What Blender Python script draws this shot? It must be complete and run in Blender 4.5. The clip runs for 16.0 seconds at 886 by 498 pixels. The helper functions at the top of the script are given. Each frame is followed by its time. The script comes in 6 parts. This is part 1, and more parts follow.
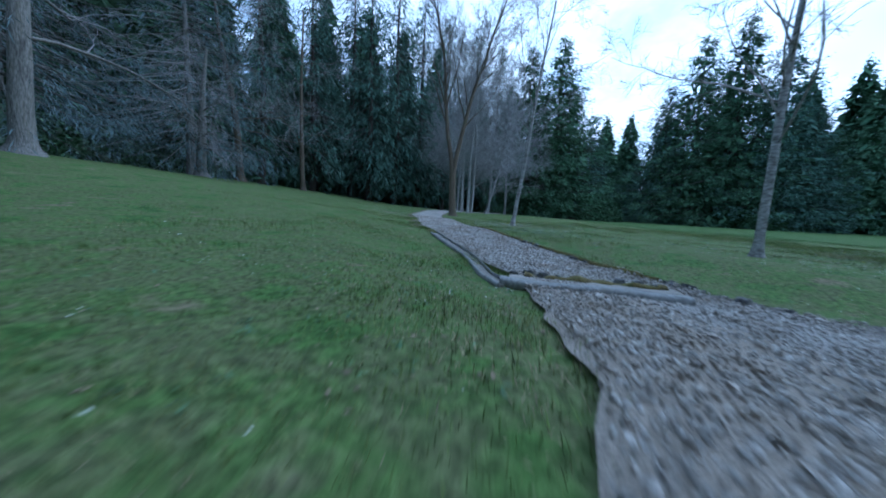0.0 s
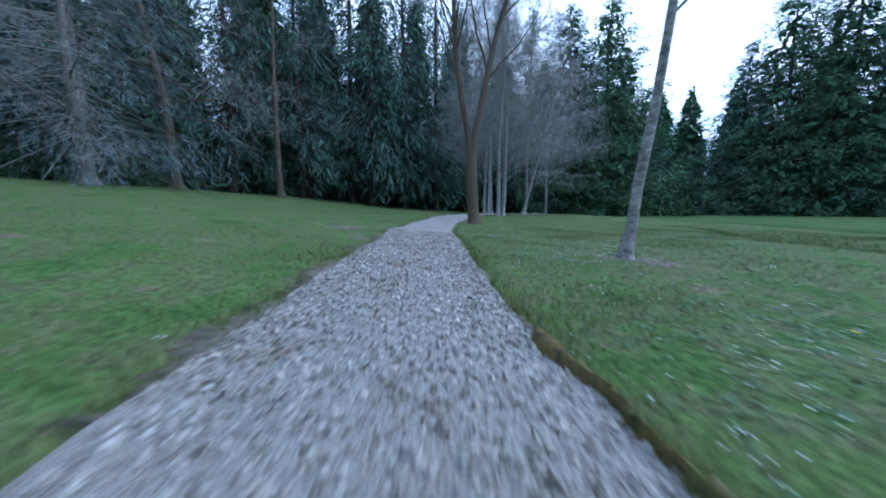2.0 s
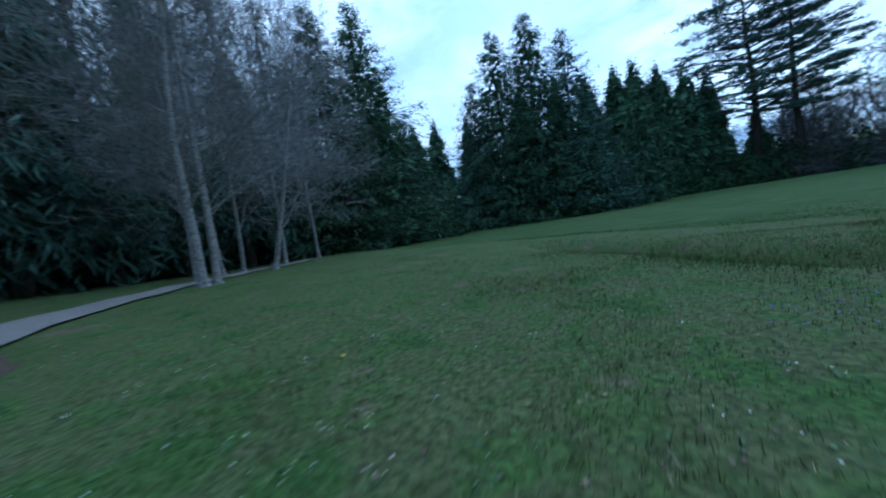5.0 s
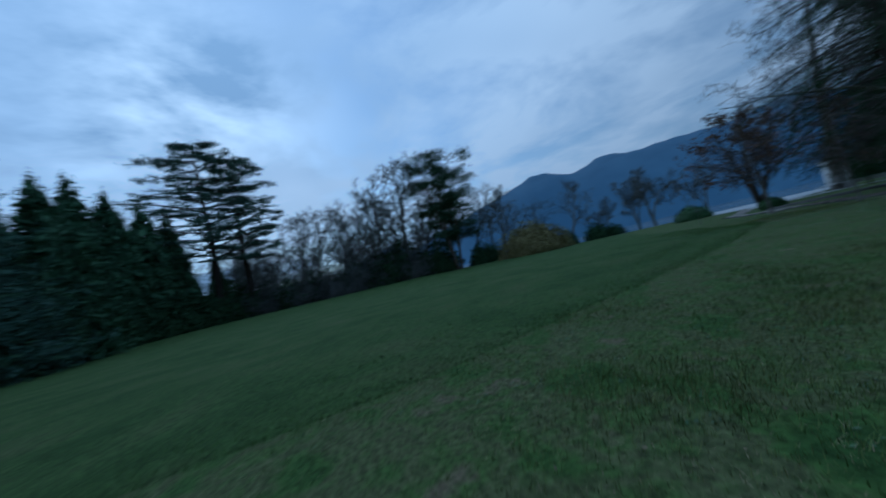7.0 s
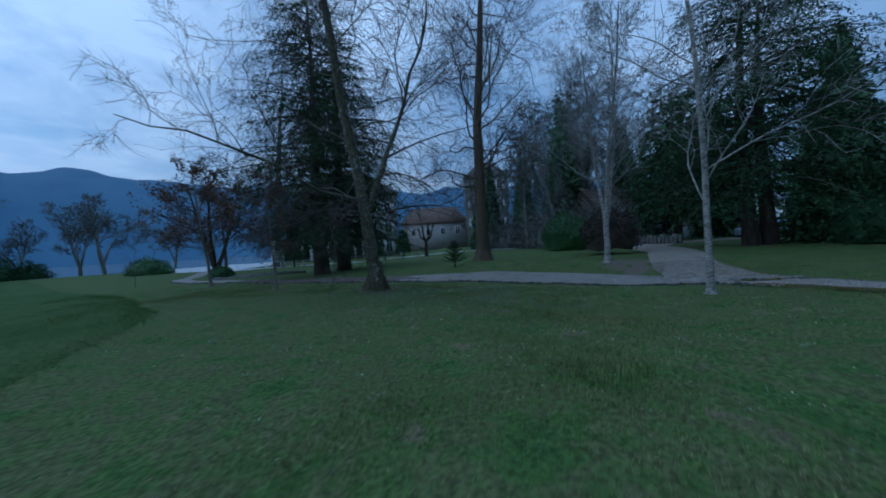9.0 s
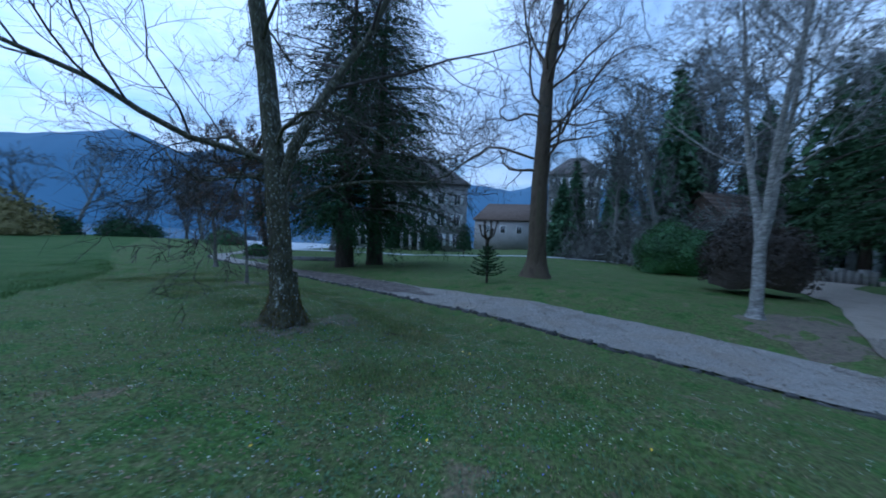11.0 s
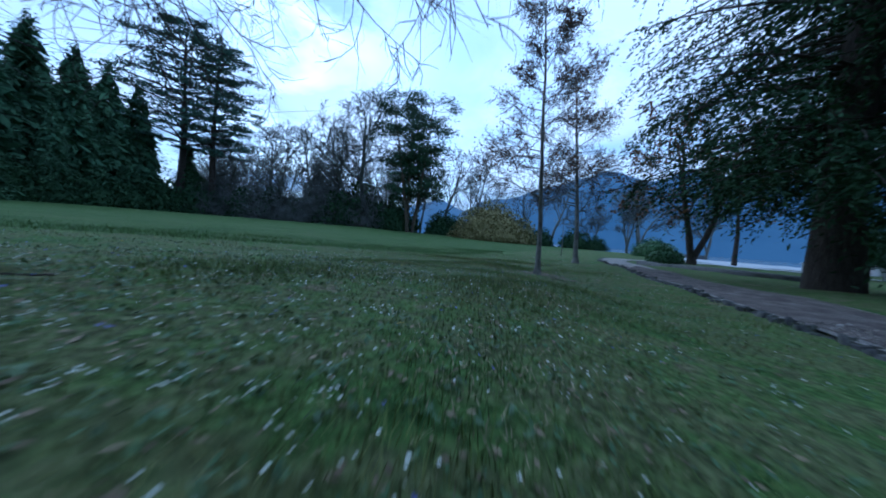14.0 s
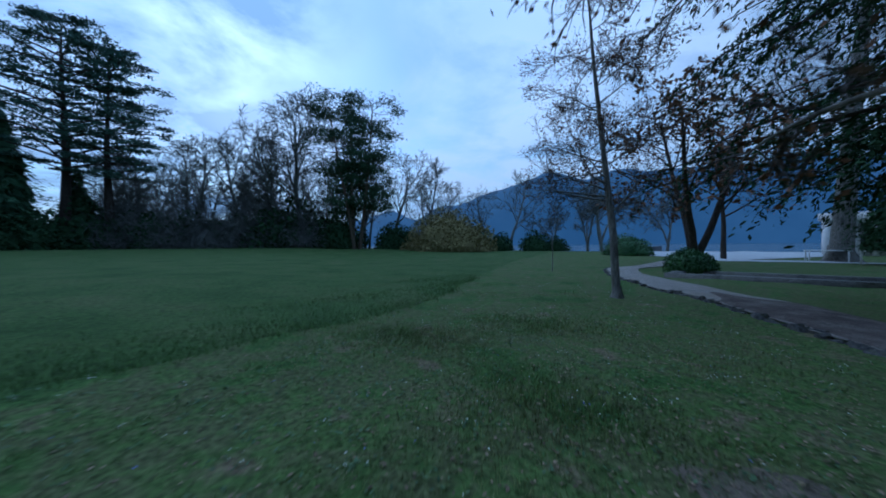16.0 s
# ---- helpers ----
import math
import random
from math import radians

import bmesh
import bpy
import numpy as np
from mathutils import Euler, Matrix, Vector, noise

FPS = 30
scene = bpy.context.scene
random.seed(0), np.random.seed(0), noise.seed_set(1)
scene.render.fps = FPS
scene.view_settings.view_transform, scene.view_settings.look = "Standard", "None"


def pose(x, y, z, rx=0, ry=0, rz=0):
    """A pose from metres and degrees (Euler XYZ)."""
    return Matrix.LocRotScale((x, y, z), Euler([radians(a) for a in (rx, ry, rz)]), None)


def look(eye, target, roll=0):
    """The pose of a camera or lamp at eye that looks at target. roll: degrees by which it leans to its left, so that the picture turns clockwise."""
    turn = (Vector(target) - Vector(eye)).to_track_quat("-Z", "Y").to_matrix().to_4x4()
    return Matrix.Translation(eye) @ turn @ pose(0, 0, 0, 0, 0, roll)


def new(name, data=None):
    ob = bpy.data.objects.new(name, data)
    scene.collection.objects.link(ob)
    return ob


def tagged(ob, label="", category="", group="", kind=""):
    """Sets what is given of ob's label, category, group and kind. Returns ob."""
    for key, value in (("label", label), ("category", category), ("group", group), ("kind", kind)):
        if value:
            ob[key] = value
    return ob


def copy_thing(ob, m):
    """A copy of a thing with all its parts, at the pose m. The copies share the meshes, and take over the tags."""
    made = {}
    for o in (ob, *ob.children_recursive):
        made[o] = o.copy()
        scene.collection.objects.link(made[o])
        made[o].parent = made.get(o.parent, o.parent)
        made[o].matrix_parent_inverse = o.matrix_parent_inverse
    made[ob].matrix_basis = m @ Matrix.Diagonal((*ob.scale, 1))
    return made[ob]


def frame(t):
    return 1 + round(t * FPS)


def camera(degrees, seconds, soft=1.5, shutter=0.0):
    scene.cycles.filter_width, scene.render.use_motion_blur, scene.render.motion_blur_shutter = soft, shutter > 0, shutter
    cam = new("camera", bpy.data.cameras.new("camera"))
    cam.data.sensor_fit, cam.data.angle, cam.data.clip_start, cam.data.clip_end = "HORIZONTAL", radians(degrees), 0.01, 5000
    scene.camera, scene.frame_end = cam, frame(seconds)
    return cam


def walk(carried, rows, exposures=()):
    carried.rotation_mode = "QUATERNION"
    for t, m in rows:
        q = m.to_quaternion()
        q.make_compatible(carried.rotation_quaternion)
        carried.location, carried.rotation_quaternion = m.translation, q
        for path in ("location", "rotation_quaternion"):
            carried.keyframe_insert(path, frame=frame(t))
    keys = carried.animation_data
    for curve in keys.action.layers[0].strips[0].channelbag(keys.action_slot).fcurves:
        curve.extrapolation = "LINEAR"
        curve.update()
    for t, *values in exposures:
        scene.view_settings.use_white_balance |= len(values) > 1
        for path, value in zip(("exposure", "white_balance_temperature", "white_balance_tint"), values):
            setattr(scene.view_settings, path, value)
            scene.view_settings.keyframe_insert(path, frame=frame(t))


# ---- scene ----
cam = camera(105.5, 16.0, soft=1.8, shutter=0.28)
PATH = [
    (0, (-0.294, -0.33, 0.548), (-0.358, 1.655, 0.317), 3.1),
    (0.5, (-0.066, 1.45, 0.791), (-0.214, 3.428, 0.533), 2.8),
    (1, (0.208, 3.54, 0.831), (-0.023, 5.51, 0.571), 2.4),
    (1.5, (0.24, 5.748, 0.784), (-0.036, 7.713, 0.534), 1.6),
    (2, (0.024, 7.948, 0.741), (-0.231, 9.918, 0.512), 0.1),
    (2.5, (-0.113, 10.271, 0.832), (-0.302, 12.251, 0.62), -1.8),
    (3, (-0.067, 12.479, 0.86), (-0.15, 14.467, 0.659), -3.4),
    (3.2, (-0.029, 13.312, 0.882), (-0.042, 15.302, 0.681), -3.9),
    (5.3, (3.208, 17.593, 0.92), (4.376, 19.215, 0.859), -9.6),
    (5.5, (3.913, 18.101, 0.926), (5.243, 19.595, 0.887), -10.0),
    (6, (5.774, 19.042, 0.99), (7.485, 20.077, 1.007), -10.7),
    (6.5, (7.443, 19.564, 0.973), (9.411, 19.909, 1.054), -12.3),
    (7, (8.72, 19.905, 1.153), (10.634, 19.338, 1.271), -13.4),
    (7.5, (10.005, 19.074, 1.462), (11.424, 17.668, 1.553), -14.6),
    (8, (11.189, 16.763, 1.293), (11.77, 14.85, 1.335), -13.3),
    (8.2, (11.298, 15.733, 1.156), (11.556, 13.75, 1.18), -12.4),
    (10.3, (9.378, 9.484, 1.994), (9.274, 7.488, 1.936), 0.8),
    (10.5, (9.21, 8.877, 1.961), (9.237, 6.878, 1.907), 1.5),
    (11, (8.753, 7.303, 1.684), (9.181, 5.351, 1.628), 2.7),
    (11.5, (8.4, 5.815, 1.161), (9.26, 4.01, 1.11), 3.9),
    (12, (8.487, 4.186, 0.66), (9.736, 2.625, 0.619), 5.0),
    (12.5, (8.962, 2.682, 0.43), (10.525, 1.435, 0.397), 6.1),
    (13, (9.393, 1.412, 0.454), (11.192, 0.54, 0.409), 6.0),
    (13.5, (10.545, 0.393, 0.374), (12.469, -0.151, 0.303), 5.6),
    (14, (12.032, -0.227, 0.397), (14.006, -0.535, 0.313), 4.5),
    (14.5, (13.41, -0.535, 0.569), (15.399, -0.73, 0.493), 2.7),
    (15, (14.996, -0.733, 0.837), (16.982, -0.966, 0.786), 0.7),
    (15.5, (16.547, -0.984, 0.934), (18.51, -1.37, 0.904), -0.5),
    (16, (17.87, -1.396, 0.916), (19.788, -1.962, 0.894), -0.5),
]
EXPO = [(0, 0.7, 4700, 8), (1.5, 0.94, 4850, 10), (3.2, 1.18, 5050, 14), (5.3, -0.19, 4600, 4), (6, -0.66, 4600, 3), (7, -1.02, 4650, 3), (8.2, -0.92, 4620, 4), (10.3, -0.03, 4500, 8),
        (11.5, 0.06, 4550, 10), (12.5, 0.12, 4600, 10), (13.5, 0.16, 4600, 9), (14.2, -0.02, 4550, 9), (15, -0.4, 4500, 8), (16, -0.56, 4500, 8)]
walk(cam, [(t, look(eye, target, roll)) for t, eye, target, roll in PATH], EXPO)

# ---- world and light ----
SUN_EL, SUN_AZ = radians(30), radians(72)
world = bpy.data.worlds.new("dusk_sky")
scene.world = world
world.use_nodes = True
wn, wl = world.node_tree.nodes, world.node_tree.links
wn.clear()


def wnode(kind, **vals):
    n = wn.new(kind)
    for k, v in vals.items():
        n.inputs[k].default_value = v
    return n


sky = wn.new("ShaderNodeTexSky")
sky.sky_type = "NISHITA"
sky.sun_disc = False
sky.sun_elevation, sky.sun_rotation = SUN_EL, SUN_AZ
sky.ozone_density, sky.dust_density = 3.0, 0.6
coord = wn.new("ShaderNodeTexCoord")
sep = wn.new("ShaderNodeSeparateXYZ")
wl.new(coord.outputs["Generated"], sep.inputs[0])
up = wn.new("ShaderNodeMath")
up.operation = "ADD"
up.inputs[1].default_value = 0.16
wl.new(sep.outputs["Z"], up.inputs[0])
upm = wn.new("ShaderNodeMath")
upm.operation = "MAXIMUM"
upm.inputs[1].default_value = 0.05
wl.new(up.outputs[0], upm.inputs[0])
flat = wn.new("ShaderNodeVectorMath")
flat.operation = "DIVIDE"
comb = wn.new("ShaderNodeCombineXYZ")
for i in range(3):
    wl.new(upm.outputs[0], comb.inputs[i])
wl.new(coord.outputs["Generated"], flat.inputs[0])
wl.new(comb.outputs[0], flat.inputs[1])
n1 = wnode("ShaderNodeTexNoise", Scale=1.7, Detail=8.0, Roughness=0.58, Distortion=0.3)
n2 = wnode("ShaderNodeTexNoise", Scale=0.55, Detail=3.0, Roughness=0.5)
for n in (n1, n2):
    wl.new(flat.outputs[0], n.inputs["Vector"])
ramp = wn.new("ShaderNodeValToRGB")
ramp.color_ramp.elements[0].position, ramp.color_ramp.elements[1].position = 0.36, 0.56
ramp.color_ramp.elements[0].color = (0.42, 0.42, 0.42, 1)
wl.new(n1.outputs["Fac"], ramp.inputs[0])
ramp2 = wn.new("ShaderNodeValToRGB")
ramp2.color_ramp.elements[0].position, ramp2.color_ramp.elements[1].position = 0.40, 0.60
ramp2.color_ramp.elements[0].color = (4.1, 5.4, 6.9, 1)
ramp2.color_ramp.elements[1].color = (8.2, 9.1, 10.0, 1)
wl.new(n2.outputs["Fac"], ramp2.inputs[0])
skymul = wn.new("ShaderNodeVectorMath")
skymul.operation = "MULTIPLY"
skymul.inputs[1].default_value = (1.5, 1.55, 1.4)
wl.new(sky.outputs[0], skymul.inputs[0])
mixc = wn.new("ShaderNodeMixRGB")
wl.new(ramp.outputs[0], mixc.inputs[0])
wl.new(skymul.outputs[0], mixc.inputs[1])
wl.new(ramp2.outputs[0], mixc.inputs[2])
dome = wn.new("ShaderNodeMapRange")
dome.inputs["From Min"].default_value, dome.inputs["From Max"].default_value = 0.0, 1.0
dome.inputs["To Min"].default_value, dome.inputs["To Max"].default_value = 0.72, 1.75
wl.new(sep.outputs["Z"], dome.inputs["Value"])
toward = wn.new("ShaderNodeVectorMath")
toward.operation = "DOT_PRODUCT"
toward.inputs[1].default_value = (math.sin(SUN_AZ), math.cos(SUN_AZ), 0.0)
wl.new(coord.outputs["Generated"], toward.inputs[0])
glow = wn.new("ShaderNodeMapRange")
glow.interpolation_type = "SMOOTHSTEP"
glow.inputs["From Min"].default_value, glow.inputs["From Max"].default_value = 0.0, 1.0
glow.inputs["To Min"].default_value, glow.inputs["To Max"].default_value = 0.69, 0.97
wl.new(toward.outputs["Value"], glow.inputs["Value"])
level = wn.new("ShaderNodeMath")
level.operation = "MULTIPLY"
wl.new(dome.outputs[0], level.inputs[0])
wl.new(glow.outputs[0], level.inputs[1])
lit = wn.new("ShaderNodeVectorMath")
lit.operation = "SCALE"
wl.new(mixc.outputs[0], lit.inputs[0])
wl.new(level.outputs[0], lit.inputs["Scale"])
bg = wnode("ShaderNodeBackground", Strength=0.12)
wl.new(lit.outputs[0], bg.inputs[0])
wo = wn.new("ShaderNodeOutputWorld")
wl.new(bg.outputs[0], wo.inputs[0])

sun_data = bpy.data.lights.new("sun", "SUN")
sun_data.energy, sun_data.angle, sun_data.color = 0.6, radians(50), (1.0, 0.96, 0.9)
sun = new("sun", sun_data)
sun.matrix_world = look((0, 0, 60), (-40 * math.sin(SUN_AZ), -40 * math.cos(SUN_AZ), 60 - 40 * math.tan(SUN_EL)))


# ---- materials ----
def material(name, colours, scale=4.0, rough=0.85, bump=0.0, bump_scale=60.0, island=0.0, obj_random=0.0, spec=0.3,
             detail=6.0, stretch=(1, 1, 1), fine=None, fine_scale=40.0, dist=0.01):
    """Noise between the given colours at one scale, darker and lighter grain at another, relief, and variation by island or object."""
    m = bpy.data.materials.new(name)
    m.use_nodes = True
    nt, ln = m.node_tree.nodes, m.node_tree.links
    b = nt["Principled BSDF"]
    b.inputs["Roughness"].default_value = rough
    b.inputs["Specular IOR Level"].default_value = spec
    tc = nt.new("ShaderNodeTexCoord")
    mp = nt.new("ShaderNodeMapping")
    mp.inputs["Scale"].default_value = stretch
    ln.new(tc.outputs["Object"], mp.inputs[0])
    no = nt.new("ShaderNodeTexNoise")
    no.inputs["Scale"].default_value, no.inputs["Detail"].default_value = scale, detail
    no.inputs["Roughness"].default_value = 0.6
    ln.new(mp.outputs[0], no.inputs["Vector"])
    rp = nt.new("ShaderNodeValToRGB")
    els = rp.color_ramp.elements
    n = len(colours)
    while len(els) < n:
        els.new(0.5)
    for i, c in enumerate(colours):
        els[i].position = 0.32 + 0.36 * i / max(1, n - 1)
        els[i].color = (*c, 1)
    ln.new(no.outputs["Fac"], rp.inputs[0])
    out = rp.outputs[0]
    fn = nt.new("ShaderNodeTexNoise")
    fn.inputs["Scale"].default_value, fn.inputs["Detail"].default_value = fine_scale, 3.0
    ln.new(mp.outputs[0], fn.inputs["Vector"])
    fr = nt.new("ShaderNodeMapRange")
    fr.inputs["From Min"].default_value, fr.inputs["From Max"].default_value = 0.3, 0.7
    fr.inputs["To Min"].default_value, fr.inputs["To Max"].default_value = fine or (0.75, 1.25)
    ln.new(fn.outputs["Fac"], fr.inputs["Value"])
    last = fr.outputs[0]
    for amount, kind in ((island, "ShaderNodeNewGeometry"), (obj_random, "ShaderNodeObjectInfo")):
        if amount:
            src = nt.new(kind)
            r = nt.new("ShaderNodeMapRange")
            r.inputs["To Min"].default_value, r.inputs["To Max"].default_value = 1 - amount, 1 + amount
            ln.new(src.outputs["Random Per Island" if kind == "ShaderNodeNewGeometry" else "Random"], r.inputs["Value"])
            mu = nt.new("ShaderNodeMath")
            mu.operation = "MULTIPLY"
            ln.new(last, mu.inputs[0])
            ln.new(r.outputs[0], mu.inputs[1])
            last = mu.outputs[0]
    mx = nt.new("ShaderNodeVectorMath")
    mx.operation = "SCALE"
    ln.new(out, mx.inputs[0])
    ln.new(last, mx.inputs["Scale"])
    ln.new(mx.outputs[0], b.inputs["Base Color"])
    if bump:
        bn = nt.new("ShaderNodeTexNoise")
        bn.inputs["Scale"].default_value, bn.inputs["Detail"].default_value = bump_scale, 5.0
        ln.new(mp.outputs[0], bn.inputs["Vector"])
        bp = nt.new("ShaderNodeBump")
        bp.inputs["Strength"].default_value, bp.inputs["Distance"].default_value = bump, dist
        ln.new(bn.outputs["Fac"], bp.inputs["Height"])
        ln.new(bp.outputs[0], b.inputs["Normal"])
    return m


M_GROUND = material("lawn_soil", [(0.046, 0.088, 0.022), (0.071, 0.122, 0.030), (0.102, 0.114, 0.048), (0.077, 0.124, 0.032), (0.152, 0.128, 0.076)], scale=1.3, rough=0.95,
                    bump=0.8, bump_scale=25, fine=(0.55, 1.5), fine_scale=22, dist=0.03, detail=9, spec=0.1)
M_GRASS = material("grass_blades", [(0.084, 0.134, 0.033), (0.134, 0.175, 0.047), (0.200, 0.188, 0.078)], scale=0.9, rough=0.7, island=0.6, fine=(0.7, 1.3), fine_scale=3.0, spec=0.2)
M_MEADOW = material("meadow_grass", [(0.044, 0.082, 0.021), (0.066, 0.110, 0.030), (0.090, 0.118, 0.042)], scale=0.5, rough=0.95, bump=0.9, bump_scale=30, fine=(0.6, 1.4), fine_scale=14, dist=0.04, detail=8, spec=0.1)
M_TALLGRASS = material("meadow_blades", [(0.085, 0.15, 0.04), (0.125, 0.19, 0.055)], scale=0.8, rough=0.8, island=0.5, spec=0.15)
M_STRAW = material("dry_grass", [(0.26, 0.205, 0.115), (0.36, 0.30, 0.18)], scale=2, rough=0.9, island=0.45)
M_GRAVEL = material("gravel_bed", [(0.22, 0.198, 0.168), (0.31, 0.285, 0.255), (0.28, 0.24, 0.195)], scale=1.1, rough=0.95, bump=1.0, bump_scale=70,
                    fine=(0.45, 1.5), fine_scale=75, dist=0.02, spec=0.2)
M_DRIVE = material("sandy_gravel", [(0.23, 0.19, 0.145), (0.31, 0.265, 0.215), (0.26, 0.22, 0.17)], scale=1.4, rough=0.95, bump=1.0, bump_scale=70, fine=(0.5, 1.45), fine_scale=75, dist=0.02, spec=0.2)
M_STONE = material("gravel_stones", [(0.29, 0.24, 0.185), (0.39, 0.355, 0.31), (0.44, 0.41, 0.37)], scale=2.2, rough=0.9, island=0.28, spec=0.25)
M_KERB = material("kerb_stone", [(0.045, 0.045, 0.047), (0.105, 0.102, 0.10), (0.07, 0.07, 0.045), (0.16, 0.16, 0.155)], scale=9, rough=0.95, bump=0.9, bump_scale=30, obj_random=0.35, dist=0.02)
M_MOSS = material("moss", [(0.07, 0.08, 0.02), (0.13, 0.10, 0.03), (0.06, 0.05, 0.025)], scale=9, rough=1.0, bump=1.0, bump_scale=60, dist=0.02)
M_CONCRETE = material("worn_concrete", [(0.12, 0.116, 0.105), (0.25, 0.245, 0.23), (0.17, 0.158, 0.135)], scale=7, rough=0.9, bump=0.6, bump_scale=45, fine=(0.75, 1.2), fine_scale=35)
M_SAND = material("damp_sand", [(0.19, 0.17, 0.14), (0.28, 0.255, 0.22)], scale=5, rough=0.95, bump=0.5, bump_scale=60, fine=(0.75, 1.2), fine_scale=60)
M_BARK_GREY = material("grey_bark", [(0.10, 0.095, 0.085), (0.20, 0.19, 0.17), (0.13, 0.12, 0.095)], scale=4, rough=0.95, bump=1.0, bump_scale=14,
                       stretch=(1.6, 1.6, 0.35), dist=0.04, fine=(0.55, 1.4), fine_scale=18)
M_BARK_LICHEN = material("lichen_bark", [(0.045, 0.04, 0.03), (0.115, 0.105, 0.08), (0.08, 0.085, 0.045), (0.10, 0.095, 0.075), (0.40, 0.40, 0.36)], scale=26, rough=0.97, bump=1.0,
                         bump_scale=16, stretch=(1.5, 1.5, 0.5), dist=0.05, fine=(0.5, 1.5), fine_scale=14)
M_BARK_DARK = material("dark_bark", [(0.035, 0.028, 0.022), (0.075, 0.06, 0.048)], scale=5, rough=0.97, bump=1.0, bump_scale=16, stretch=(1.6, 1.6, 0.35), dist=0.04)
M_BARK_BROWN = material("brown_bark", [(0.055, 0.042, 0.03), (0.11, 0.085, 0.06), (0.085, 0.08, 0.045)], scale=4, rough=0.97, bump=1.0, bump_scale=14, stretch=(1.6, 1.6, 0.35), dist=0.04)
M_BIRCH = material("pale_bark", [(0.14, 0.135, 0.12), (0.30, 0.29, 0.27), (0.36, 0.35, 0.33)], scale=5, rough=0.9, bump=0.6, bump_scale=20, stretch=(1, 1, 2.2), fine=(0.5, 1.3), fine_scale=12)
M_TWIG_GREY = material("grey_twigs", [(0.20, 0.19, 0.185), (0.33, 0.32, 0.31)], scale=2, rough=0.95, island=0.3)
M_TWIG_DARK = material("dark_twigs", [(0.05, 0.044, 0.04), (0.10, 0.088, 0.078)], scale=2, rough=0.95, island=0.3)
# Distance haze is put into these twig colours as a paler grey-green.
M_TWIG_FAR = material("hazy_twigs", [(0.085, 0.088, 0.082), (0.15, 0.152, 0.138)], scale=0.5, rough=0.95, island=0.35, obj_random=0.25)
M_FIR = material("fir_needles", [(0.045, 0.090, 0.048), (0.098, 0.165, 0.086)], scale=0.35, rough=0.9, island=0.45, obj_random=0.2, spec=0.1)
M_CEDAR = material("cedar_needles", [(0.050, 0.092, 0.070), (0.100, 0.158, 0.116)], scale=0.3, rough=0.9, island=0.4, obj_random=0.2, spec=0.1)
M_BLUE = material("blue_cedar_needles", [(0.075, 0.11, 0.11), (0.14, 0.185, 0.19)], scale=0.4, rough=0.75, island=0.4, spec=0.25)
M_YEW = material("yew_needles", [(0.026, 0.054, 0.026), (0.058, 0.10, 0.044)], scale=0.5, rough=0.9, island=0.4, obj_random=0.15, spec=0.08)
M_PINE = material("pine_needles", [(0.028, 0.056, 0.031), (0.063, 0.101, 0.053)], scale=0.4, rough=0.9, island=0.4, spec=0.1)
M_LAUREL = material("laurel_leaves", [(0.022, 0.053, 0.024), (0.056, 0.112, 0.045)], scale=1.2, rough=0.45, island=0.5, spec=0.5)
M_BOX = material("clipped_leaves", [(0.028, 0.077, 0.020), (0.063, 0.140, 0.036)], scale=1.2, rough=0.55, island=0.5, spec=0.4)
M_REDBUSH = material("dark_red_leaves", [(0.034, 0.030, 0.024), (0.066, 0.052, 0.040)], scale=1.5, rough=0.7, island=0.4)
M_YELLOW = material("yellow_sprays", [(0.15, 0.13, 0.045), (0.25, 0.215, 0.085)], scale=0.6, rough=0.8, island=0.4)
M_BROWNLEAF = material("withered_leaves", [(0.09, 0.045, 0.020), (0.17, 0.085, 0.038)], scale=1.5, rough=0.8, island=0.5)
M_LITTER = material("fallen_leaves", [(0.16, 0.115, 0.075), (0.28, 0.21, 0.14)], scale=4, rough=0.9, island=0.5)
M_WHITE = material("white_petals", [(0.70, 0.70, 0.58), (0.82, 0.82, 0.72)], scale=20, rough=0.7, island=0.15)
M_VIOLET = material("violet_petals", [(0.13, 0.13, 0.42), (0.22, 0.21, 0.55)], scale=20, rough=0.7, island=0.2)
M_DANDY = material("yellow_petals", [(0.75, 0.50, 0.02), (0.85, 0.62, 0.04)], scale=20, rough=0.7)
M_LEAF = material("rosette_leaves", [(0.06, 0.115, 0.045), (0.11, 0.175, 0.075)], scale=8, rough=0.6, island=0.35)
M_PLASTER = material("grey_render", [(0.23, 0.225, 0.215), (0.31, 0.30, 0.285)], scale=0.6, rough=0.95, bump=0.3, bump_scale=20, fine=(0.9, 1.1), fine_scale=5)
M_WHITEWALL = material("white_paint", [(0.70, 0.69, 0.66), (0.80, 0.79, 0.77)], scale=1, rough=0.8, fine=(0.92, 1.05), fine_scale=6)
M_ROOF = material("slate_roof", [(0.075, 0.065, 0.06), (0.13, 0.115, 0.105)], scale=2.5, rough=0.85, bump=0.6, bump_scale=10, fine=(0.7, 1.3), fine_scale=8, obj_random=0.2)
M_TILE = material("brown_tiles", [(0.085, 0.062, 0.048), (0.14, 0.105, 0.082)], scale=2.5, rough=0.9, bump=0.6, bump_scale=10, fine=(0.7, 1.3), fine_scale=8, obj_random=0.25)
M_GLASS = material("window_glass", [(0.03, 0.035, 0.045), (0.05, 0.055, 0.065)], scale=1, rough=0.12, spec=0.6, fine=(0.95, 1.05))
M_SHUTTER = material("shutter_paint", [(0.50, 0.52, 0.53), (0.60, 0.62, 0.62)], scale=2, rough=0.7)
